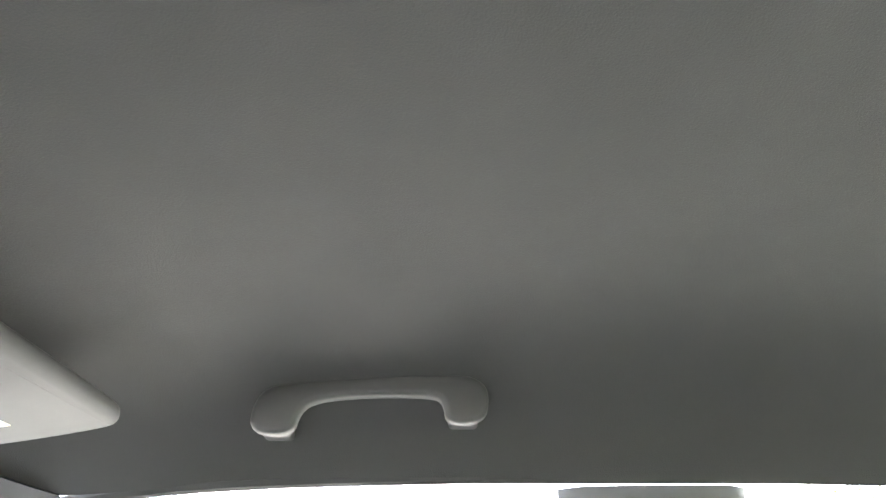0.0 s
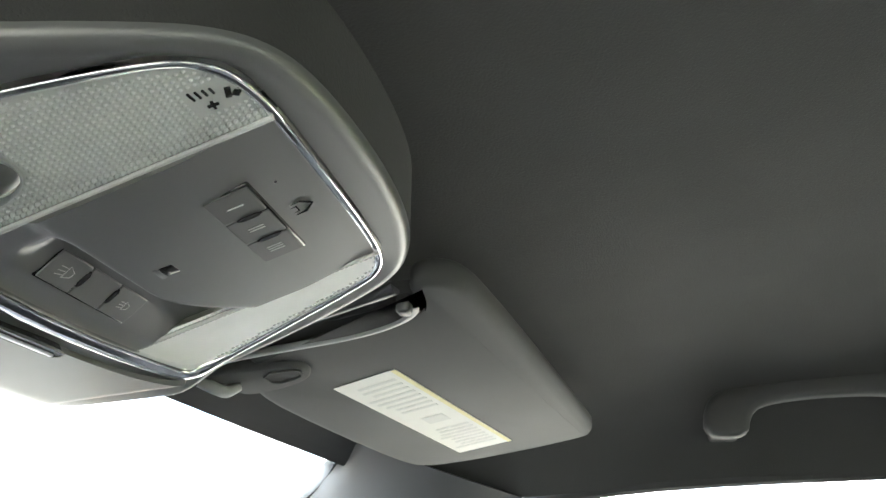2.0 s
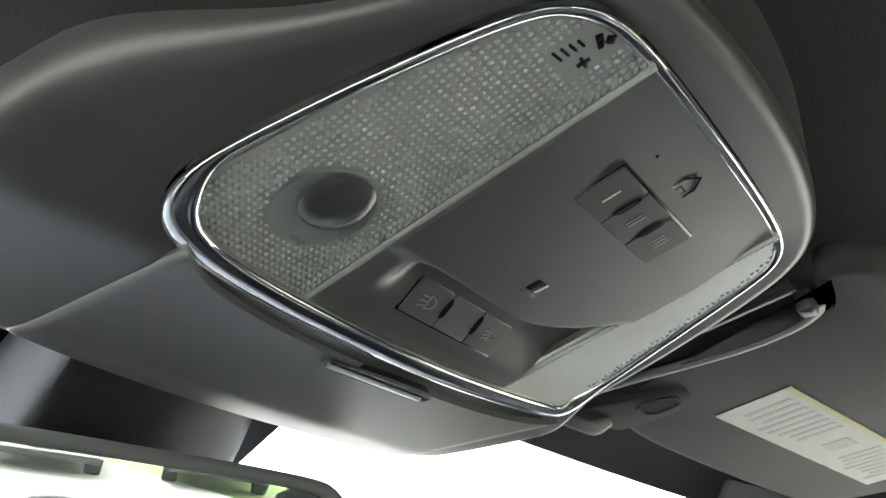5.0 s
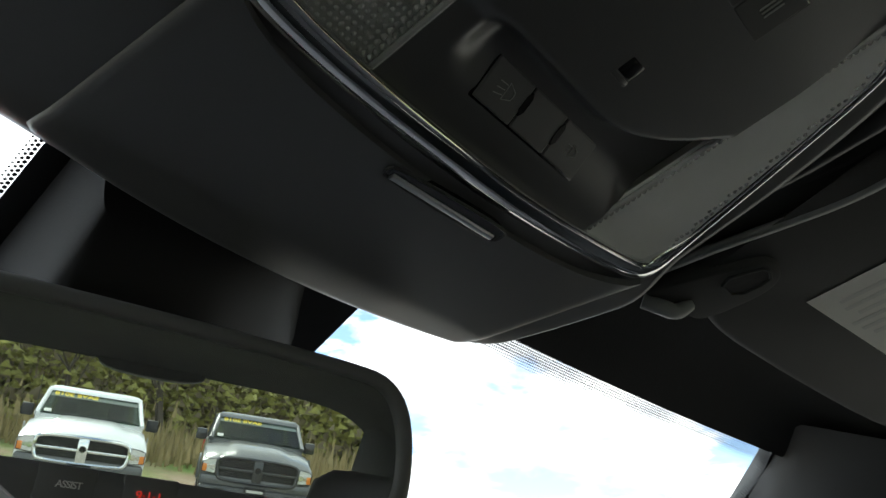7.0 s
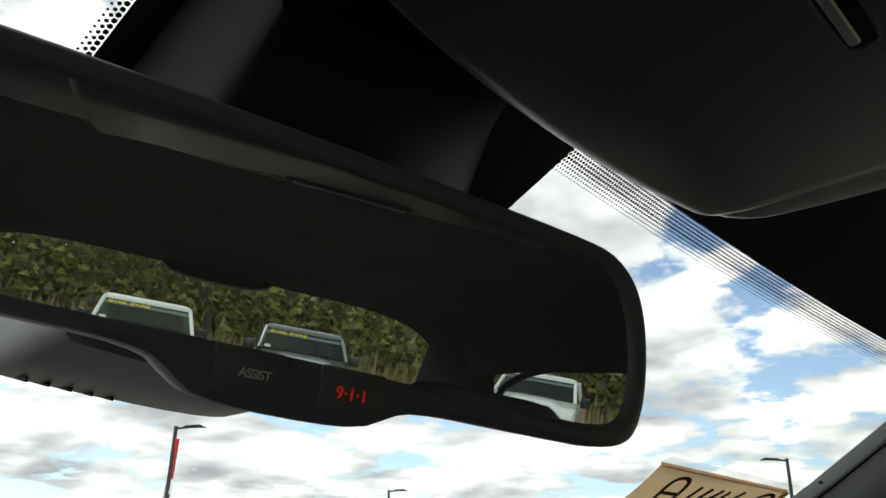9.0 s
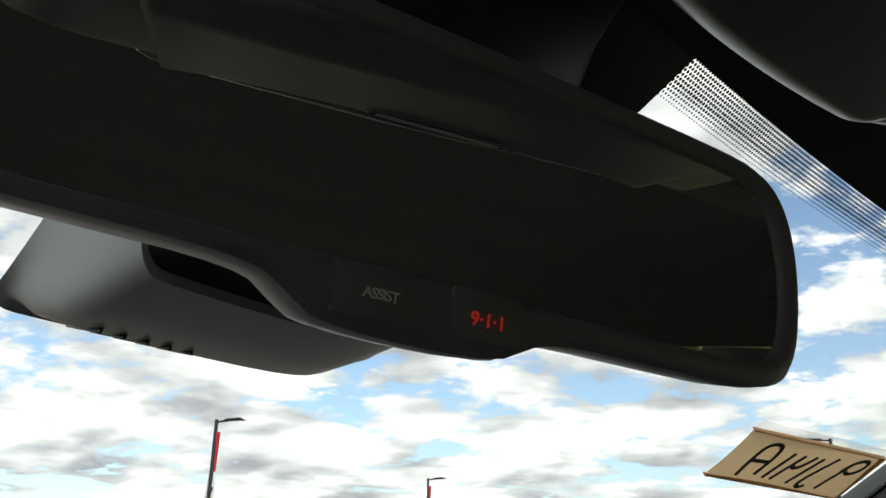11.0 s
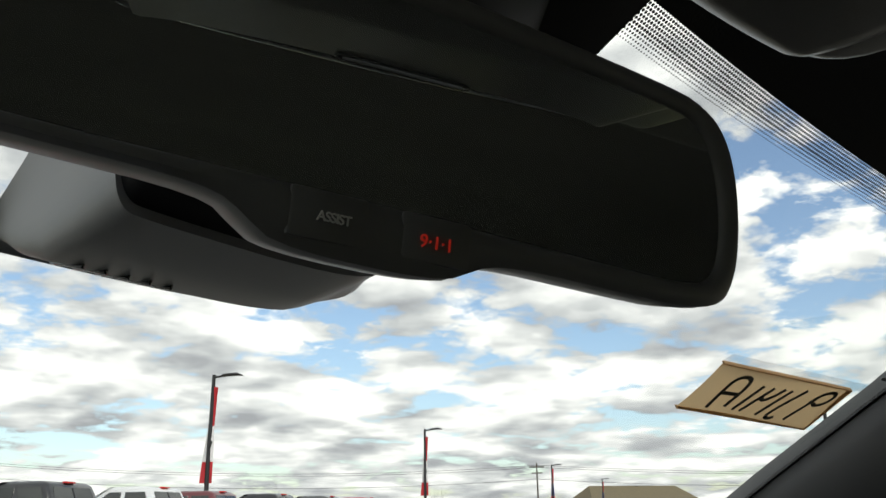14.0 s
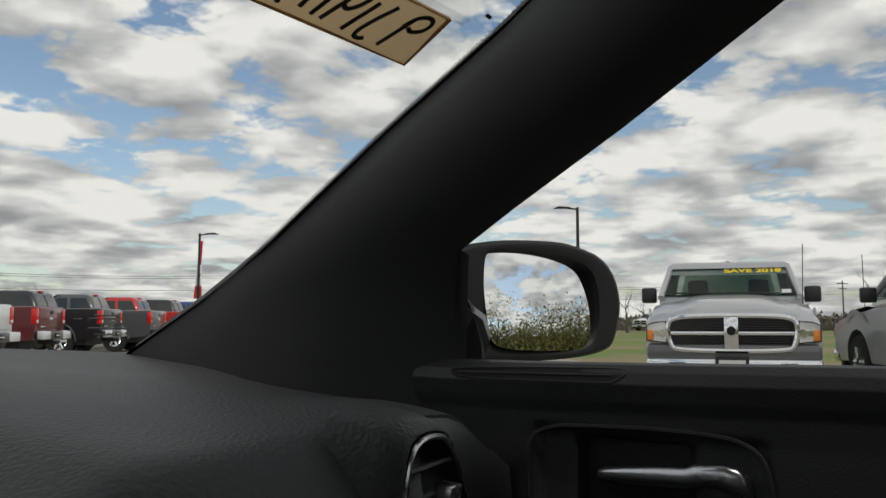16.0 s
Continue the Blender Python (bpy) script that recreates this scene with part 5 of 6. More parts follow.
part("shell", loft([[dm(p.x * k, p.y * k, h) for p in dh] for k, h in ((0.95, 0.004), (1.0, 0.0), (1.0, -0.03), (0.94, -0.07), (0.78, -0.10), (0.5, -0.115), (0.02, -0.12))], caps=False), MATTE, door_mirror, sharp=60)
dsh = [Vector((p.x, p.y)) for p in sample(dh, 96, Vector((0, 0)))]
dgl = [Vector((p.x, p.y)) for p in sample(dg, 96, Vector((0, 0)))]
part("rim", loft([[dm(p.x * 0.95, p.y * 0.95, 0.004) for p in dsh], [dm(lerp(p.x, q.x, 0.6), lerp(p.y, q.y, 0.6), 0.005) for p, q in zip(dsh, dgl)], [dm(q.x, q.y, 0.003) for q in dgl], [dm(q.x, q.y, -0.014) for q in dgl]], caps=False), MATTE, door_mirror, sharp=60)
bm = bmesh.new()
add_loft(bm, [[dm(q.x * k, q.y * k, 0.0035 - 0.064 * q.x * k - 0.105 * q.y * k - (q.x * q.x + q.y * q.y) * k * k / 1.8) for q in dgl] for k in (1.0, 0.9, 0.8, 0.7, 0.6, 0.5, 0.4, 0.3, 0.2, 0.1, 0.02)], caps=False)
part("glass", bm, MIRROR, door_mirror, "convex mirror glass", sharp=60)
part("foot", tube([dm(-0.09, -0.03, -0.05), (0.82, 0.28, 0.975), (0.785, 0.268, 0.968)], [0.034, 0.034, 0.036], 10), SATIN, door_mirror, sharp=80)

part("sail_panel", loft([[Vector((x, y, z)) for y, z in ((0.30, 0.950), (0.2365, 0.950), (0.2385, 0.964), (0.2465, 0.990), (0.2535, 1.006), (0.262, 1.014), (0.30, 1.03))] for x in (0.787, 0.793)]), MATTE, door_mirror, "black triangular panel at the mirror's foot")


# the car stands on the lot's slope, leaning a little
lean = Matrix.Rotation(radians(2.303), 4, Vector((0.6508, 0.7592, 0)))
for ob in list(scene.objects):
    if ob.parent is None and ob.type in ("MESH", "EMPTY"):
        ob.matrix_basis = lean @ ob.matrix_basis

# ---- ground ----
BACK_DIP = 0.45


def ground_z(x, y):
    """The lot climbs towards the long row and dips a little beside the car."""
    return -0.10 * smooth(5, 13, y) - 0.05 * smooth(4, 8, x) * smooth(7, 4, y) - BACK_DIP * smooth(-6, -13, y)


bm = bmesh.new()
rings = [1.5, 3, 4.5, 6, 8, 10, 12, 14, 17, 20, 27, 35, 60, 100, 180, 320, 600, 1200, 2400]
prev = None
for r in rings:
    row = []
    for a in range(72):
        x, y = r * math.cos(a * math.pi / 36), r * math.sin(a * math.pi / 36)
        row.append(bm.verts.new((x, y, ground_z(x, y))))
    if prev is None:
        bm.faces.new(row)
    else:
        for i in range(72):
            bm.faces.new((prev[i], prev[(i + 1) % 72], row[(i + 1) % 72], row[i]))
    prev = row
ground = tagged(part("ground", bm, GRASS), "green and brown spring grass", "grass", kind="structure")

ROW = Vector((0.853, 0.522, 0)).normalized()
OUT = Vector((-ROW.y, ROW.x, 0))
bm = bmesh.new()
prev = None
for s in [-40, -30, -22, -15, -10, -6, -2, 2, 6, 10, 14, 20, 30, 45, 70, 120, 260]:
    near = float(np.interp(s, [-40, -30, -8, 2, 14], [-22, -22, -16, -8, -5.2]))
    row = []
    for k in range(25):
        p = s * ROW + OUT * lerp(near, 26, k / 24)
        row.append(bm.verts.new((p.x, p.y, ground_z(p.x, p.y) + 0.03)))
    if prev:
        for i in range(24):
            bm.faces.new((prev[i], row[i], row[i + 1], prev[i + 1]))
    prev = row
tagged(part("pavement", bm, CONCRETE), "pale worn concrete car park", "car park", kind="structure")

# ---- pickup trucks ----


def wheel(x, y, r, parent, rim_mat):
    side = math.copysign(1, x)
    tyre = bmesh.new()
    prof = [(0.00, 0.60), (0.0, 0.92), (0.03, 0.98), (0.07, 1.0), (0.20, 1.0), (0.24, 0.98), (0.27, 0.92), (0.27, 0.60)]
    add_loft(tyre, [[Vector((x - side * (d - 0.02), y + r * k * math.cos(a * math.pi / 14), r + r * k * math.sin(a * math.pi / 14))) for d, k in prof] for a in range(29)], closed=False, caps=False)
    t = part("tyre", tyre, TYRE, parent)
    rim = bmesh.new()
    ang = [a * math.pi / 12 for a in range(24)]
    add_loft(rim, [[Vector((x - side * d, y + r * k * math.cos(a), r + r * k * math.sin(a))) for a in ang] for d, k in ((-0.012, 0.64), (0.0, 0.62), (0.05, 0.57), (0.10, 0.30), (0.10, 0.02))], caps=False)
    for s in range(6):
        a = s * math.pi / 3
        p0, p1 = (Vector((x - side * d, y + r * k * math.cos(a), r + r * k * math.sin(a))) for d, k in ((0.01, 0.12), (0.012, 0.60)))
        add_tube(rim, [p0, p1], [0.05, 0.035], 6)
    part("rim", rim, rim_mat, t)


def truck_profile():
    """Side outline (along, height) with both wheel arches; tail at 0."""
    pts = [(0.02, 0.62), (0.0, 0.80), (0.0, 1.32), (0.03, 1.36), (1.90, 1.36), (1.96, 1.30), (4.05, 1.22), (4.2, 1.20), (4.9, 1.14), (5.45, 1.05), (5.62, 0.95), (5.66, 0.60), (5.60, 0.42)]
    pts += [(5.10, 0.42)] + [(4.62 + 0.50 * math.cos(a), 0.42 + 0.50 * math.sin(a)) for a in np.linspace(0.05, math.pi - 0.05, 9)] + [(4.08, 0.42)]
    pts += [(1.80, 0.42)] + [(1.28 + 0.50 * math.cos(a), 0.42 + 0.50 * math.sin(a)) for a in np.linspace(0.05, math.pi - 0.05, 9)] + [(0.74, 0.46), (0.10, 0.52)]
    return pts


def cab_ring(z, y0, y1, hw, r=0.10):
    o = chaikin([(-hw, y0), (hw, y0), (hw, y1), (-hw, y1)], 0)
    res = []
    for p in o:
        sx, sy = math.copysign(1, p.x), 1 if p.y == y1 else -1
        for a in range(4):
            b = a * math.pi / 6
            c, s = (math.cos(b), math.sin(b)) if sx * sy > 0 else (math.sin(b), math.cos(b))
            res.append(Vector((p.x - sx * r * (1 - c), p.y - sy * r * (1 - s), z)))
    # order by bearing
    m = Vector((0, (y0 + y1) / 2, z))
    return sorted(res, key=lambda q: math.atan2((q - m).y / (y1 - y0), (q - m).x / hw))


def pickup(name, label, body, bumper, group, m, front=False, lifted=0.0, emblem=True, banner=False, tall_lamps=True, trim=None, group_cat="pickup truck"):
    t = thing(name, label, group_cat, group=group)
    prof = truck_profile()
    n = len(prof)
    bm = bmesh.new()
    rings = []
    for s, shrink in ((-1.0, 0.05), (-0.985, 0.018), (-0.955, 0.0), (0.955, 0.0), (0.985, 0.018), (1.0, 0.05)):
        rings.append([Vector((s * float(np.interp(z, [0.42, 0.60, 0.95, 1.20, 1.37], [0.975, 1.0, 1.005, 0.99, 0.955])), lerp(y, 2.8, shrink * 0.2), lerp(z, 0.85, shrink) if z > 0.6 else z)) for y, z in prof])
    add_loft(bm, rings)
    part("body", bm, body, t, sharp=25)
    # greenhouse
    if front:
        # open cab: roof on pillars, seen through
        part("roof", loft([cab_ring(1.80, 2.24, 3.47, 0.83), cab_ring(1.85, 2.27, 3.42, 0.82), cab_ring(1.90, 2.40, 3.28, 0.76), cab_ring(1.915, 2.6, 3.1, 0.6)]), body, t, sharp=40)
        part("cab_floor", box((-0.93, 2.0, 1.18), (0.93, 4.15, 1.385), 0.03), body, t)
        for sx in (-1, 1):
            part("pillar", tube([(0.905 * sx, 4.20, 1.36), (0.80 * sx, 3.46, 1.83)], 0.045, 8), body, t)
            part("pillar", tube([(0.92 * sx, 2.92, 1.36), (0.81 * sx, 2.94, 1.83)], 0.05, 8), body, t)
            part("pillar", tube([(0.90 * sx, 2.06, 1.36), (0.79 * sx, 2.28, 1.83)], 0.075, 8), body, t)
        part("dash_top", box((-0.86, 3.75, 1.36), (0.86, 4.12, 1.405), 0.02), POST, t)
    else:
        rings = [cab_ring(1.26, 1.98, 4.30, 0.95), cab_ring(1.38, 2.02, 4.15, 0.94), cab_ring(1.81, 2.24, 3.42, 0.81), cab_ring(1.88, 2.36, 3.30, 0.74), cab_ring(1.90, 2.6, 3.1, 0.58)]
        part("cab", loft(rings), body, t, sharp=40)

    def plate(nm, pts, out, material, lab=""):
        o = Vector(out)
        return part(nm, loft([[Vector(p) - o * 0.01 for p in pts], [Vector(p) + o * 0.012 for p in pts]]), material, t, lab)

    gl = CAB_GLASS if front else DARKGLASS
    plate("back_window", [(-0.74, 2.045, 1.40), (0.74, 2.045, 1.40), (0.64, 2.22, 1.77), (-0.64, 2.22, 1.77)], (0, -0.9, 0.4), gl)
    if not front:
        plate("back_window_frame", [(-0.02, 2.035, 1.40), (0.02, 2.035, 1.40), (0.02, 2.21, 1.77), (-0.02, 2.21, 1.77)], (0, -0.9, 0.4), POST)
    plate("windscreen", [(-0.87, 4.17, 1.39), (0.87, 4.17, 1.39), (0.77, 3.47, 1.815), (-0.77, 3.47, 1.815)], (0, 0.5, 0.85), CAB_GLASS if front else GREENGLASS)
    for sx in (-1, 1):
        plate("side_window", [(0.935 * sx, 2.14, 1.37), (0.935 * sx, 2.86, 1.37), (0.825 * sx, 2.90, 1.76), (0.825 * sx, 2.36, 1.76)], (sx, 0, 0.3), gl)
        plate("side_window", [(0.935 * sx, 2.98, 1.37), (0.935 * sx, 3.90, 1.34), (0.825 * sx, 3.36, 1.76), (0.825 * sx, 3.02, 1.76)], (sx, 0, 0.3), gl)
        part("tail_lamp", box((0.80 * sx - 0.0, -0.025, 0.92), (0.995 * sx, 0.13, 1.31) if sx > 0 else (-0.80, 0.13, 1.31), 0.02) if sx > 0 else box((-0.995, -0.025, 0.92), (-0.80, 0.13, 1.31), 0.02), TAIL, t, "red tail lamp")
        part("reversing_lamp", box((min(0.83 * sx, 0.97 * sx), -0.03, 0.95), (max(0.83 * sx, 0.97 * sx), 0.0, 1.02), 0.008), LAMP, t)
        arm = part("mirror", box((min(0.99 * sx, 1.20 * sx), 3.72, 1.30), (max(0.99 * sx, 1.20 * sx), 3.86, 1.52), 0.03), trim or POST, t)
        part("arch_lip", tube([Vector((1.0 * sx, 1.28 + 0.51 * math.cos(a), 0.42 + 0.51 * math.sin(a))) for a in np.linspace(0, math.pi, 11)], 0.034, 6), body, t)
        for wy in (1.28, 4.62):
            wheel(0.97 * sx, wy, 0.42, t, CHROME if not front else BRUSHED)
    part("tailgate", box((-0.78, -0.03, 0.80), (0.78, 0.03, 1.33), 0.025), body, t)
    part("gate_handle", box((-0.11, -0.045, 1.17), (0.11, -0.02, 1.26), 0.015), POST, t)
    if emblem:
        part("gate_badge", box((-0.16, -0.042, 1.02), (0.16, -0.028, 1.09), 0.012), CHROME, t, "plain chrome badge")
        part("gate_script", box((-0.72, -0.036, 0.84), (-0.40, -0.028, 0.87), 0.003), LAMP, t)
    bb = part("rear_bumper", box((-0.98, -0.20, 0.52), (0.98, 0.02, 0.74), 0.035), P_BLACK if bumper is None else P_BLACK, t)
    if bumper is not None:
        for sx in (-1, 1):
            part("bumper_corner", box((min(0.42 * sx, 0.99 * sx), -0.225, 0.53), (max(0.42 * sx, 0.99 * sx), -0.05, 0.75), 0.04), bumper, t)
    part("plate", box((-0.16, -0.222, 0.57), (0.16, -0.205, 0.70), 0.005), GLOSS, t)
    part("plate_bar", box((-0.12, -0.228, 0.62), (0.12, -0.222, 0.645)), WHITE_INK, t)
    part("hitch", box((-0.07, -0.24, 0.40), (0.07, 0.3, 0.50), 0.01), POST, t)
    part("axle", tube([(-0.9, 1.28, 0.38), (0.9, 1.28, 0.38)], 0.07, 8), POST, t)
    part("underbody", box((-0.75, 0.5, 0.30), (0.75, 5.2, 0.55), 0.05), POST, t)
    part("third_brake_lamp", box((-0.16, 2.25, 1.855), (0.16, 2.36, 1.895), 0.01), TAIL, t)
    if front:
        # nose: crossbar grille, lamps, bumper, hood swell
        part("hood", loft([[Vector((x * w, y, z - 0.05 * smooth(0.45, 0.62, abs(x)) - 0.09 * abs(x) ** 4)) for x in np.linspace(-1, 1, 17)] for y, z, w in ((4.02, 1.385, 0.95), (4.25, 1.40, 0.955), (4.7, 1.365, 0.96), (5.3, 1.27, 0.95), (5.60, 1.16, 0.93), (5.69, 1.08, 0.90))] , closed=False, caps=False), body, t, sharp=60)
        for sx in (-1, 1):
            part("fender_swell", loft([[Vector((sx * (0.93 + 0.10 * math.sin(a) * k), 4.62 + 0.66 * math.cos(a) * k, 0.60 + 0.62 * k * math.sin(a))) for a in np.linspace(0.02, math.pi - 0.02, 13)] for k in (1.0, 0.86)], closed=False, caps=False), body, t)
        go_ = chaikin([(-0.74, 0.98), (-0.69, 1.07), (-0.40, 1.10), (0.40, 1.10), (0.69, 1.07), (0.74, 0.98), (0.71, 0.75), (0.62, 0.68), (-0.62, 0.68), (-0.71, 0.75)], 2)
        g = part("grille", loft([[Vector((p.x, y, p.y)) for p in go_] for y in (5.60, 5.69)]), GLOSS, t)
        part("grille_frame", tube([Vector((p.x, 5.70, p.y)) for p in go_], 0.035, 8, loop=True, up=(0, 1, 0)), CHROME if trim is None else trim, g, "chrome grille surround")
        part("grille_bar", box((-0.70, 5.68, 0.865), (0.70, 5.72, 0.915), 0.015), CHROME if trim is None else trim, g)
        part("grille_post", box((-0.085, 5.68, 0.69), (0.085, 5.73, 1.10), 0.02), CHROME if trim is None else trim, g)
        part("badge", tube([(0, 5.735, 0.92), (0, 5.75, 0.92)], 0.055, 12, up=(1, 0, 0)), GLOSS, g, "plain dark badge")
        for k in range(5):
            for z0 in (0.73, 0.945):
                part("grille_slat", box((-0.64, 5.685, z0 + 0.026 * k), (0.64, 5.70, z0 + 0.026 * k + 0.006)), POST, g)
        for sx in (-1, 1):
            lo = [(0.745, 0.775), (0.985, 0.80), (0.985, 0.985), (0.90, 1.02), (0.755, 1.035)]
            hl = part("head_lamp", loft([[Vector((x_ * sx, 5.42, z_)) for x_, z_ in lo], [Vector((x_ * sx, 5.70 - 0.10 * (x_ - 0.745), z_)) for x_, z_ in lo], [Vector(((0.86 + (x_ - 0.86) * 0.94) * sx, 5.708 - 0.10 * (x_ - 0.745), 0.90 + (z_ - 0.90) * 0.92)) for x_, z_ in lo]]), LAMP, t, "clear head lamp")
            part("indicator", box((min(0.90 * sx, 0.992 * sx), 5.44, 0.80), (max(0.90 * sx, 0.992 * sx), 5.702, 0.93), 0.015), AMBER, hl, "amber indicator")
            for px, pr in ((0.795, 0.050), (0.872, 0.034)):
                part("projector", tube([(px * sx, 5.70, 0.89), (px * sx, 5.716, 0.89)], pr, 12, up=(1, 0, 0)), CHROME, hl)
            part("lamp_border", tube([(x_ * sx, 5.706, z_) for x_, z_ in lo], 0.008, 6, loop=True, up=(0, 1, 0)), GLOSS, hl)
            part("fog_lamp", box((min(0.52 * sx, 0.74 * sx), 5.74, 0.46), (max(0.52 * sx, 0.74 * sx), 5.80, 0.55), 0.02), GLOSS, t)
            part("cab_seat", box((min(0.28 * sx, 0.58 * sx), 2.95, 1.3), (max(0.28 * sx, 0.58 * sx), 3.10, 1.66), 0.06), SEAT, t)
        part("valance", box((-0.995, 5.38, 0.56), (0.995, 5.715, 0.765), 0.06), P_GREY if trim is None else body, t)
        part("front_bumper", box((-1.0, 5.45, 0.38), (1.0, 5.80, 0.60), 0.07), CHROME if trim is None else trim, t, "chrome front bumper")
        part("lower_lip", box((-0.92, 5.45, 0.28), (0.92, 5.66, 0.42), 0.04), POST, t)
        part("front_plate", box((-0.19, 5.785, 0.44), (0.19, 5.806, 0.62), 0.006), RUBBER, t)
        part("plate_bar", box((-0.15, 5.806, 0.53), (0.15, 5.810, 0.575)), WHITE_INK, t)
        part("plate_bar", box((-0.15, 5.80, 0.53), (0.15, 5.806, 0.575)), WHITE_INK, t)
        part("wiper", tube([(-0.65, 4.19, 1.415), (0.1, 4.14, 1.43)], 0.012, 6), POST, t)
        part("wiper", tube([(0.0, 4.19, 1.415), (0.7, 4.14, 1.43)], 0.012, 6), POST, t)
        part("aerial", tube([(-0.9, 4.5, 1.2), (-0.93, 4.45, 2.05)], 0.006, 5), POST, t)
        part("roof_fin", box((-0.03, 3.05, 1.885), (0.03, 3.2, 1.93), 0.01), POST, t)
        if banner:
            lettering("banner_letters", "SAVE 2018", 0.17, pose(-0.33, 3.60, 1.7615, 31.3, 0, 180), YELLOW, t, 0.006, 1.0, "yellow windscreen letters")
        part("banner_strip", loft([[Vector((x, y, z)) + Vector((0, 0.52, 0.85)) * h for x, y, z in ((-0.78, 3.47, 1.815), (0.78, 3.47, 1.815), (0.81, 3.67, 1.694), (-0.81, 3.67, 1.694))] for h in (0.013, 0.016)]), GREENGLASS, t, "dark shade band")
        part("price_sticker", box((-0.06, -0.05, -0.004), (0.06, 0.05, 0.004), 0, pose(-0.74, 4.10, 1.445, 31.3, 0, 180)), WHITE_INK, t)
    t.matrix_basis = m
    return t


TILT = 30.0
head = Matrix.Rotation(radians(TILT), 4, "Z")
first = [(6.89, 16.92), (9.79, 18.34), (13.07, 19.98), (16.28, 22.10), (19.67, 23.50)]
places = [Vector((*p, -0.07)) for p in first]
for k in range(1, 14):
    places.append(places[4] + Vector((3.39, 1.40, 0)) * k)
places.insert(0, places[0] - ROW * 3.3)
look_up = {
    "red": (P_RED, CHROME, "bright red pickup truck with chrome bumper corners, tail on"),
    "black": (P_BLACK, None, "black pickup truck with tinted back window, tail on"),
    "white": (P_WHITE, P_WHITE, "white pickup truck with body-coloured bumper, tail on"),
    "maroon": (P_MAROON, LAMP, "dark maroon pickup truck, tail on"),
    "darkchrome": (P_BLACK, CHROME, "black pickup truck with chrome bumper corners, tail on"),
    "grey": (P_GREY, None, "dark grey pickup truck, tail on"),
    "blue": (P_BLUE, CHROME, "deep blue pickup truck, tail on"),
    "silver": (P_SILVER, CHROME, "silver pickup truck at the row's far end, tail on"),
}
order = ["red", "red", "black", "white", "maroon", "darkchrome", "grey", "red", "darkchrome", "blue", "blue", "black", "grey", "red", "black", "silver", "white", "white", "silver"]
for p, c in zip(places, order):
    body, bumper, lab = look_up[c]
    # the right rear tyre stands at the given place
    m = Matrix.Translation(p) @ head @ Matrix.Translation((-0.85, -1.28, 0)) @ Matrix.Diagonal((1, 1, 1.10, 1))
    pickup("pickup_truck", lab, body, bumper, "row of parked trucks seen from behind", m)


def facing(x, y, toward, z=0.0):
    """Nose at (x, y), nose pointing to the bearing toward (degrees from +y to the left)."""
    return Matrix.Translation((x, y, z)) @ Matrix.Rotation(radians(toward), 4, "Z") @ Matrix.Translation((0, -5.75, 0))


pickup("pickup_truck", "silver pickup truck with chrome grille and yellow windscreen letters", P_SILVER, CHROME, "trucks facing the car", facing(10.5, 1.33, 98.5, -0.05), True, banner=True)
pickup("pickup_truck", "silver pickup truck parked nose away beside the first one", P_SILVER, CHROME, "trucks beside the car", Matrix.Translation((10.28, -2.41, -0.05)) @ Matrix.Rotation(radians(-71), 4, "Z"), True)
pickup("pickup_truck", "white pickup truck facing the car's tail with yellow windscreen letters", P_WHITE, CHROME, "trucks behind the car", facing(-0.62, -14.7, -2, -0.45), True, banner=True)
pickup("pickup_truck", "dark grey pickup truck facing the car's tail with yellow windscreen letters", P_GREY, None, "trucks behind the car", facing(2.35, -15.4, 4, -0.45), True, banner=True, trim=P_BLACK)
pickup("pickup_truck", "white pickup truck facing the car's tail", P_WHITE, CHROME, "trucks behind the car", facing(-4.0, -14.7, -14, -0.45), True)
pickup("pickup_truck", "white pickup truck turned across, behind the car", P_WHITE, CHROME, "trucks behind the car", facing(6.9, -15.6, 30, -0.45), True)
pickup("pickup_truck", "white pickup truck far across the grass", P_WHITE, CHROME, "far trucks", facing(88.0, 21.3, 75, 0.1), True)
pickup("pickup_truck", "silver pickup truck far across the grass", P_SILVER, CHROME, "far trucks", facing(54.0, 4.5, 90, 0.0), True)

# ---- lamp posts with banners ----


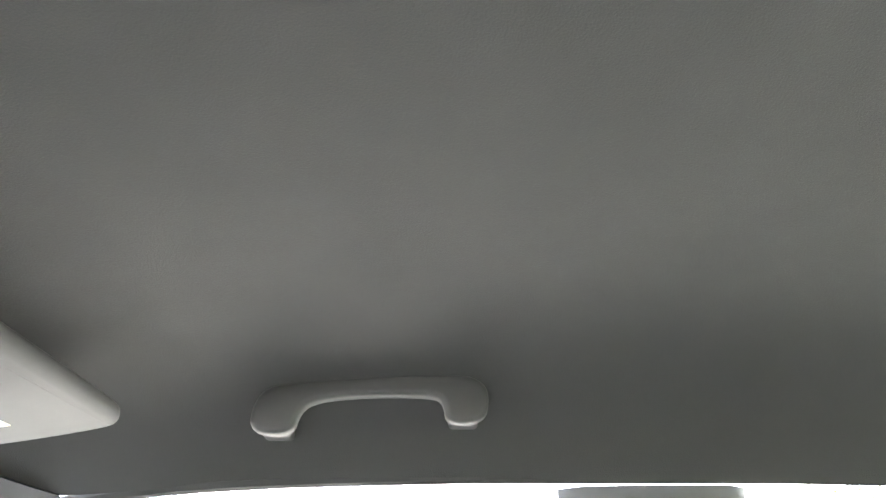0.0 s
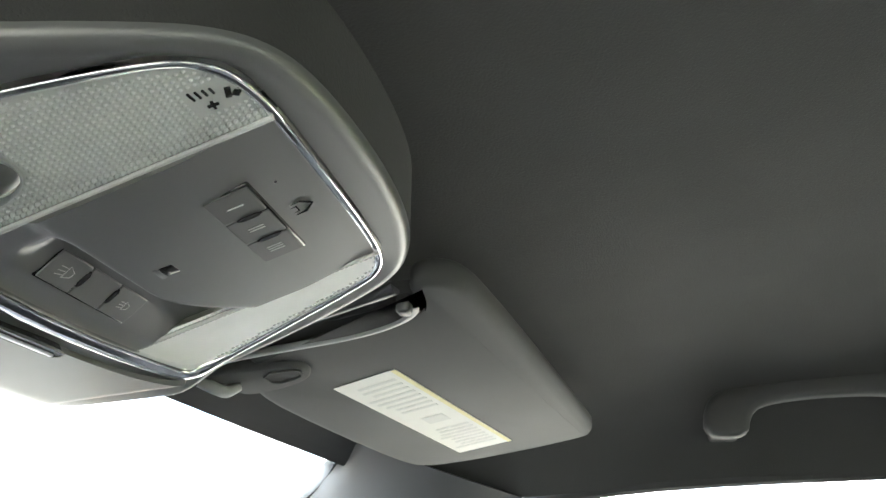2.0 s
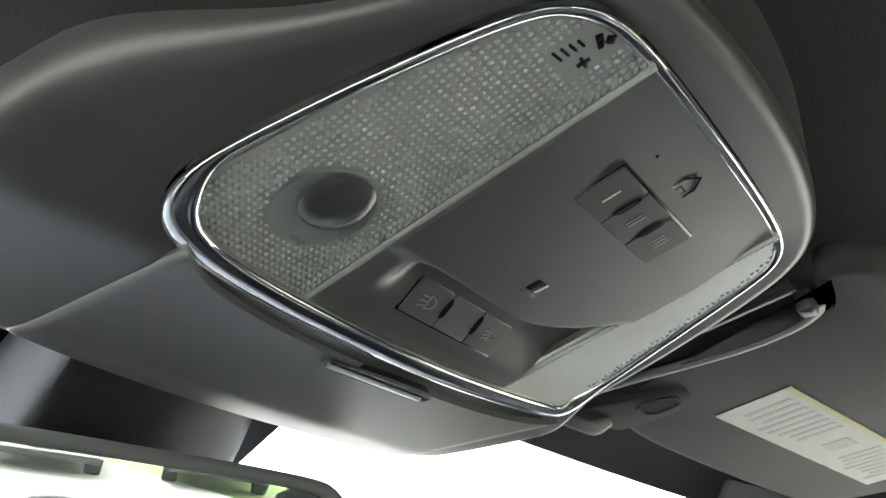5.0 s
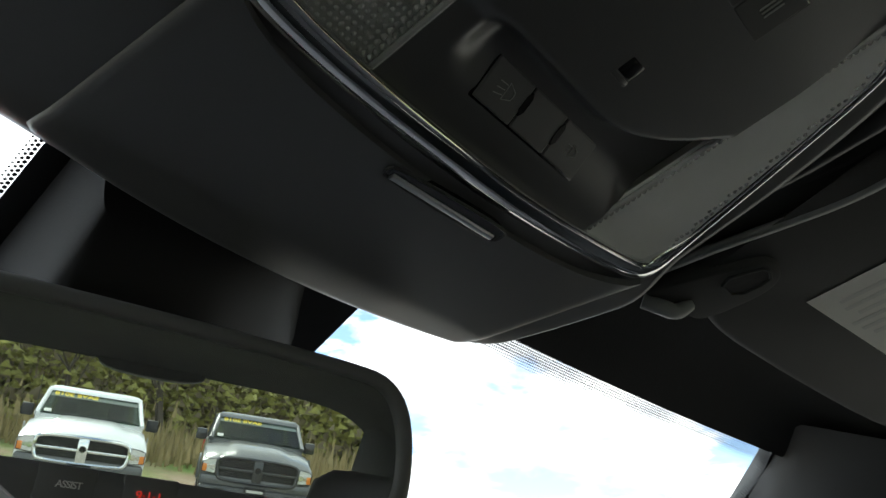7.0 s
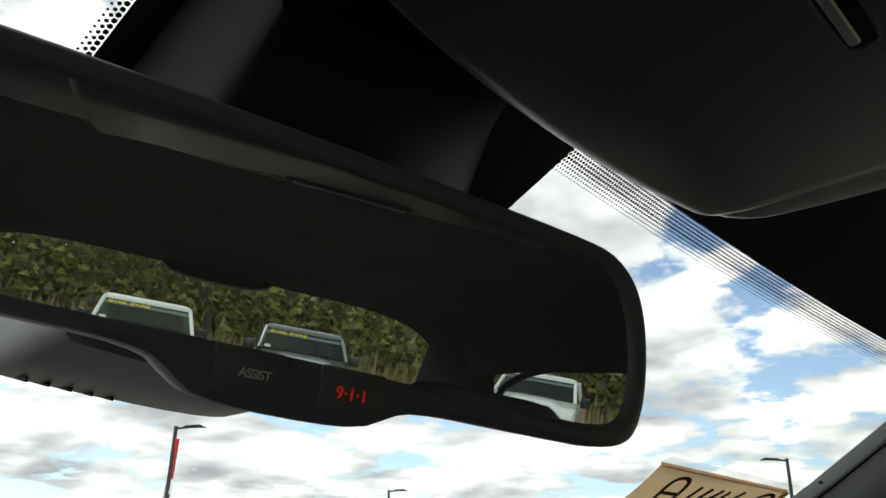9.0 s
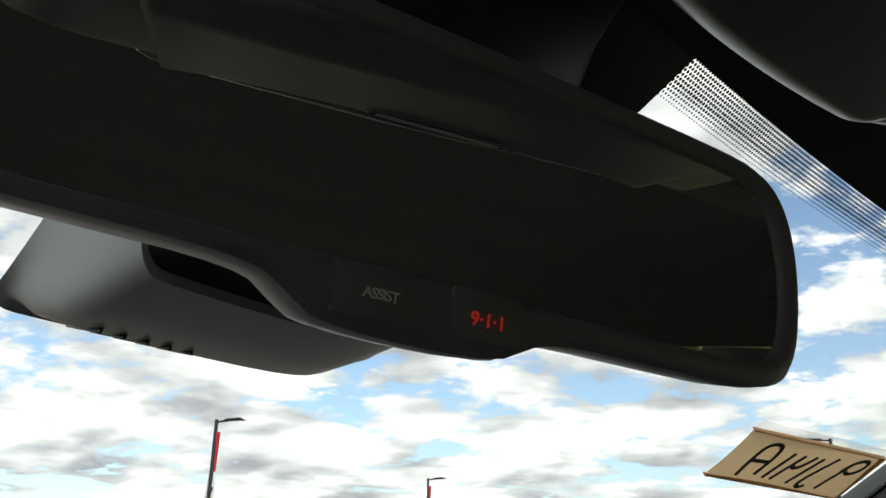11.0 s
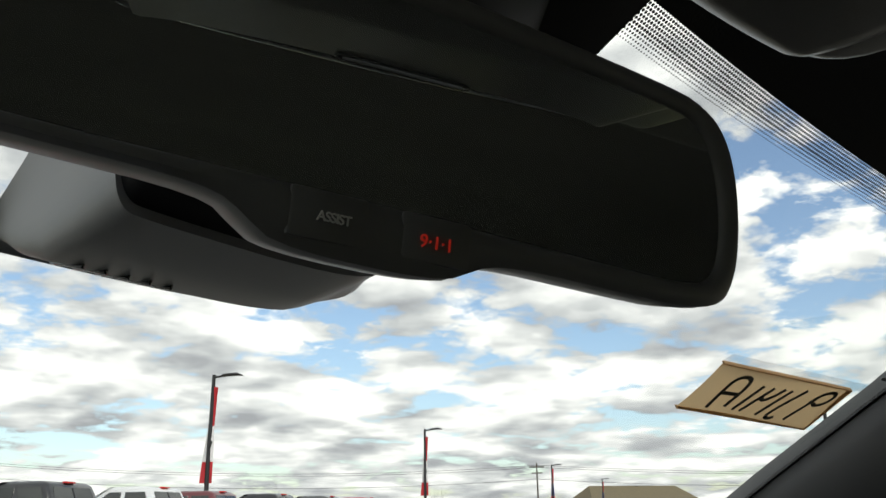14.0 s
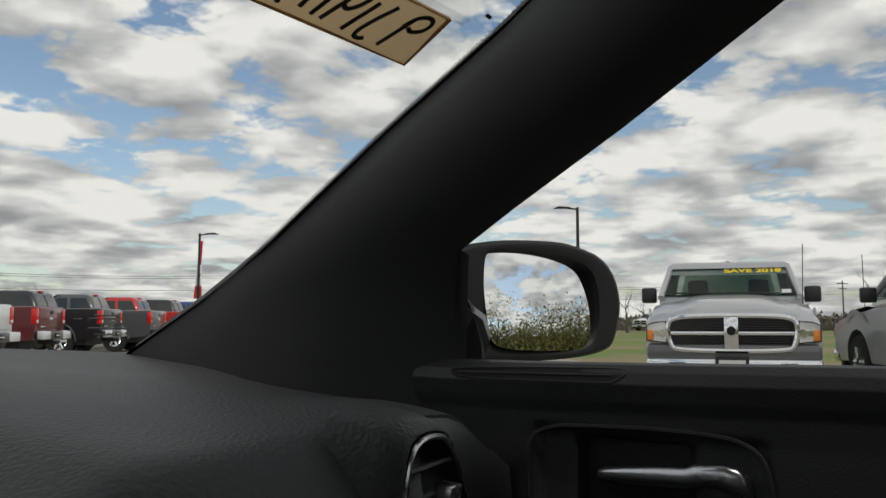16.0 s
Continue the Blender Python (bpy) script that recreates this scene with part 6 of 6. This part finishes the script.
def lamp_post(x, y, flag, turn=0.0, tall=8.2):
    t = thing("lamp_post", "tall black car park lamp post with a hanging banner" if flag else "tall black car park lamp post", "lamp post", (x, y, 0), "lamp posts")
    c = Vector((x, y, ground_z(x, y)))
    d = Vector((math.cos(turn), math.sin(turn), 0))
    part("footing", tube([c, c + Vector((0, 0, 0.7))], 0.30, 12), CONCRETE, t)
    part("pole", tube([c + Vector((0, 0, 0.6)), c + Vector((0, 0, tall))], [0.12, 0.09], 10), POST, t)
    part("arm", tube([c + Vector((0, 0, tall - 0.12)), c + d * 0.6 + Vector((0, 0, tall - 0.05))], 0.05, 8), POST, t)
    hd = [c + d * s + Vector((0, 0, z)) for s, z in ((0.3, tall - 0.09), (0.5, tall - 0.02), (1.15, tall + 0.02), (1.45, tall - 0.05))]
    part("lamp_head", tube(hd, [0.08, 0.2, 0.24, 0.05], 8, flat=0.35), POST, t)
    if flag:
        for k, (z0, z1, w0, w1, mt) in enumerate(((tall - 0.6, tall - 2.5, 0.24, 0.30, flag[0]), (tall - 2.5, tall - 4.2, 0.30, 0.52, flag[1]), (tall - 4.2, tall - 5.2, 0.52, 0.62, flag[2]))):
            pts = []
            for u in range(5):
                z = lerp(z0, z1, u / 4)
                w = lerp(w0, w1, u / 4)
                sway = -0.02 - 0.085 * (tall - z)
                pts.append([c + d * (0.10 + sway + w * q) + Vector((-d.y, d.x, 0)) * (0.07 * math.sin(q * 7 + z * 1.3)) + Vector((0, 0, z)) for q in np.linspace(0, 1, 6)])
            bm = bmesh.new()
            add_loft(bm, pts, closed=False, caps=False)
            part("banner", bm, mt, t)
        part("banner_mark", box((-0.09, -0.02, -0.2), (0.09, 0.02, 0.2), 0.01, Matrix.Translation(c + d * 0.02 + Vector((-0.08, -0.12, tall - 3.4))) @ pose(0, 0, 0, 0, 15, 0)), POST, t)
    return t


RWR = (FLAG_RED, FLAG_WHITE, FLAG_RED)
lamp_post(23.12, 36.06, RWR, radians(-50))
lamp_post(50.37, 47.26, RWR, radians(-50))
lamp_post(99.18, 68.86, (FLAG_RED, FLAG_BLUE, FLAG_RED), radians(-50))
lamp_post(145.0, 89.0, (FLAG_RED, FLAG_BLUE, FLAG_RED), radians(-50))
lamp_post(190.0, 108.0, (FLAG_RED, FLAG_BLUE, FLAG_RED), radians(-50))
lamp_post(49.56, 15.68, None, radians(105))

# ---- utility poles and wires ----


def utility_pole(x, y, tall):
    t = thing("utility_pole", "bare wooden utility pole with cross arm", "utility pole", (x, y, 0), "utility poles")
    part("pole", tube([(x, y, 0), (x, y, tall)], [0.2, 0.13], 8), BARK, t)
    part("cross_arm", box((-1.5, -0.1, -0.1), (1.5, 0.1, 0.1), 0, pose(x, y, tall - 0.8, 0, 0, -45)), BARK, t)
    part("cross_arm", box((-1.1, -0.1, -0.1), (1.1, 0.1, 0.1), 0, pose(x, y, tall - 2.0, 0, 0, -45)), BARK, t)


poles = [(59.0, 170.0, 13.0), (141.3, 101.7, 11.6), (220.0, 5.0, 11.0)]
for p in poles:
    utility_pole(*p)
for k, drop in enumerate((0.5, 0.9, 3.2)):
    w = thing("power_line", "thin dark power line", "cable", (0, 0, 0), "power lines")
    for (x0, y0, z0), (x1, y1, z1) in zip(poles, poles[1:]):
        pts = [(lerp(x0, x1, s), lerp(y0, y1, s), lerp(z0, z1, s) - drop - 2.0 * 4 * s * (1 - s)) for s in np.linspace(0, 1, 13)]
        part("cable", tube(pts, 0.035, 4), POST, w)

# ---- trees, shrubs, far things ----


def bare_tree(x, y, tall, seed, leafy=0.0, label="bare spring tree with thin grey branches", spread=1.0):
    r = random.Random(seed)
    t = thing("tree", label, "tree", (x, y, 0), "trees")
    bm, tips = bmesh.new(), []

    def limb(p, d, length, rad, depth):
        q = p
        pts, rr = [p], [rad]
        for k in range(3):
            d = (d + Vector((r.uniform(-0.25, 0.25), r.uniform(-0.25, 0.25), r.uniform(-0.05, 0.2)))).normalized()
            q = q + d * length / 3
            pts.append(q)
            rr.append(rad * (1 - 0.2 * (k + 1)))
        add_tube(bm, pts, rr, 5 if depth < 2 else 3, caps=False)
        if depth >= 4:
            tips.append(q)
            return
        for _ in range(r.choice((2, 3, 3)) if depth else 5):
            a = r.uniform(0, 2 * math.pi)
            nd = (d * 0.75 + Vector((math.cos(a), math.sin(a), r.uniform(0.0, 0.5))) * 0.62 * spread).normalized()
            limb(pts[r.choice((2, 3, 3))], nd, length * r.uniform(0.55, 0.78), rr[-1] * 0.62, depth + 1)

    limb(Vector((x, y, ground_z(x, y))), Vector((0, 0, 1)), tall * 0.36, tall * 0.024, 0)
    part("trunk", bm, BARK, t)
    if leafy:
        v, f = [], []
        for p in tips:
            for _ in range(int(14 * leafy)):
                c = p + Vector((r.gauss(0, 0.5), r.gauss(0, 0.5), r.gauss(0, 0.45)))
                s = r.uniform(0.06, 0.16)
                a, b = (Vector((r.uniform(-1, 1), r.uniform(-1, 1), r.uniform(-1, 1))).normalized() * s for _ in range(2))
                k = len(v)
                v += [c - a, c + b, c + a]
                f.append((k, k + 1, k + 2))
        me = bpy.data.meshes.new("crown")
        me.from_pydata(v, [], f)
        me.materials.append(LEAF)
        part("crown", me, LEAF, t)
    return t


for k, (x, y, h) in enumerate(((54.3, 71.6, 7.2), (66, 60, 6), (83.9, 32.3, 8.4), (85.7, 27.1, 8.8), (87.1, 22.4, 7.0), (87.7, 20.0, 6.0), (89.9, 5.8, 6.4), (90.1, -0.6, 8.4), (92, 12, 6.5), (88, -7, 8))):
    bare_tree(x, y, h, 20 + k)
r0 = random.Random(11)
for k in range(15):
    a = radians(-35 + 6.2 * k)
    d = r0.uniform(34, 46)
    bare_tree(d * math.sin(a) * 1.0, -d * math.cos(a), r0.uniform(6.5, 11), 60 + k, 1.0 if k % 3 else 0.6, "young-leaved spring tree behind the car park")


def thicket(name, material, centres, label, count, seed, size, tall):
    r = random.Random(seed)
    v, f = [], []
    for cx, cy, w, h in centres:
        for _ in range(count):
            x, y = cx + r.gauss(0, w), cy + r.gauss(0, w)
            z = ground_z(x, y) + abs(r.gauss(0, h * 0.5))
            s = r.uniform(*size)
            k = len(v)
            a = r.uniform(0, math.pi)
            dx, dy = math.cos(a) * s, math.sin(a) * s
            v += [(x - dx, y - dy, z), (x + dx, y + dy, z), (x + r.uniform(-s, s), y + r.uniform(-s, s), z + s * tall)]
            f.append((k, k + 1, k + 2))
    me = bpy.data.meshes.new(name)
    me.from_pydata(v, [], f)
    me.materials.append(material)
    return tagged(new(name, me), label, "bushes", kind="stuff")


back_row = [(d * math.sin(radians(a)), -d * math.cos(radians(a)), 2.6, 5.0) for a, d in zip(range(-50, 60, 4), [38, 42, 40, 44, 39, 43, 41, 45] * 8)]
thicket("thicket", LEAF, back_row, "tangled yellow-green thicket at the lot's edge", 4200, 5, (0.10, 0.26), 1.0)
thicket("thicket", SHRUB, [(x * 1.03, y * 1.03, 2.6, 4.8) for x, y, _, _ in back_row], "brown leafless scrub at the lot's edge", 2400, 6, (0.10, 0.24), 1.8)
thicket("dry_grass", DRYGRASS, [(x * 0.78, y * 0.78, 2.4, 0.9) for x, y, _, _ in back_row], "tall dry grass behind the trucks", 700, 7, (0.03, 0.08), 9.0)
right_row = [(d * math.cos(radians(a)), d * math.sin(radians(a)), 5.0, 1.3) for a, d in zip(range(-60, 36, 3), [120, 132, 140, 126] * 10)]
thicket("far_woods", FARWOOD, right_row, "low far line of bare woods", 2600, 8, (0.12, 0.40), 1.6)
far_row = [(200 * math.cos(radians(a)), 200 * math.sin(radians(a)), 7.0, 1.6) for a in range(26, 110, 3)]
thicket("far_woods", FARWOOD, far_row, "low far line of bare woods", 1200, 9, (0.15, 0.5), 2.4)

shed = thing("far_building", "low far building with a dark pitched roof", "building", (190, 108, 0))
wall = part("wall", box((-14, -6, 0), (14, 6, 4.5), 0, pose(190, 108, 0, 0, 0, -30)), FLAG_WHITE, shed)
part("roof", loft([[pose(190, 108, 0, 0, 0, -30) @ Vector((x, y, z)) for x, y, z in ((s * 15, -7, 4.4), (s * 12, 0, 8.2), (s * 15, 7, 4.4))] for s in (-1, 1)]), SHRUB, shed)
for k in range(4):
    part("window", box((-10 + 6 * k, -6.15, 1.4), (-7.5 + 6 * k, -5.9, 2.8), 0, pose(190, 108, 0, 0, 0, -30)), DARKGLASS, shed)
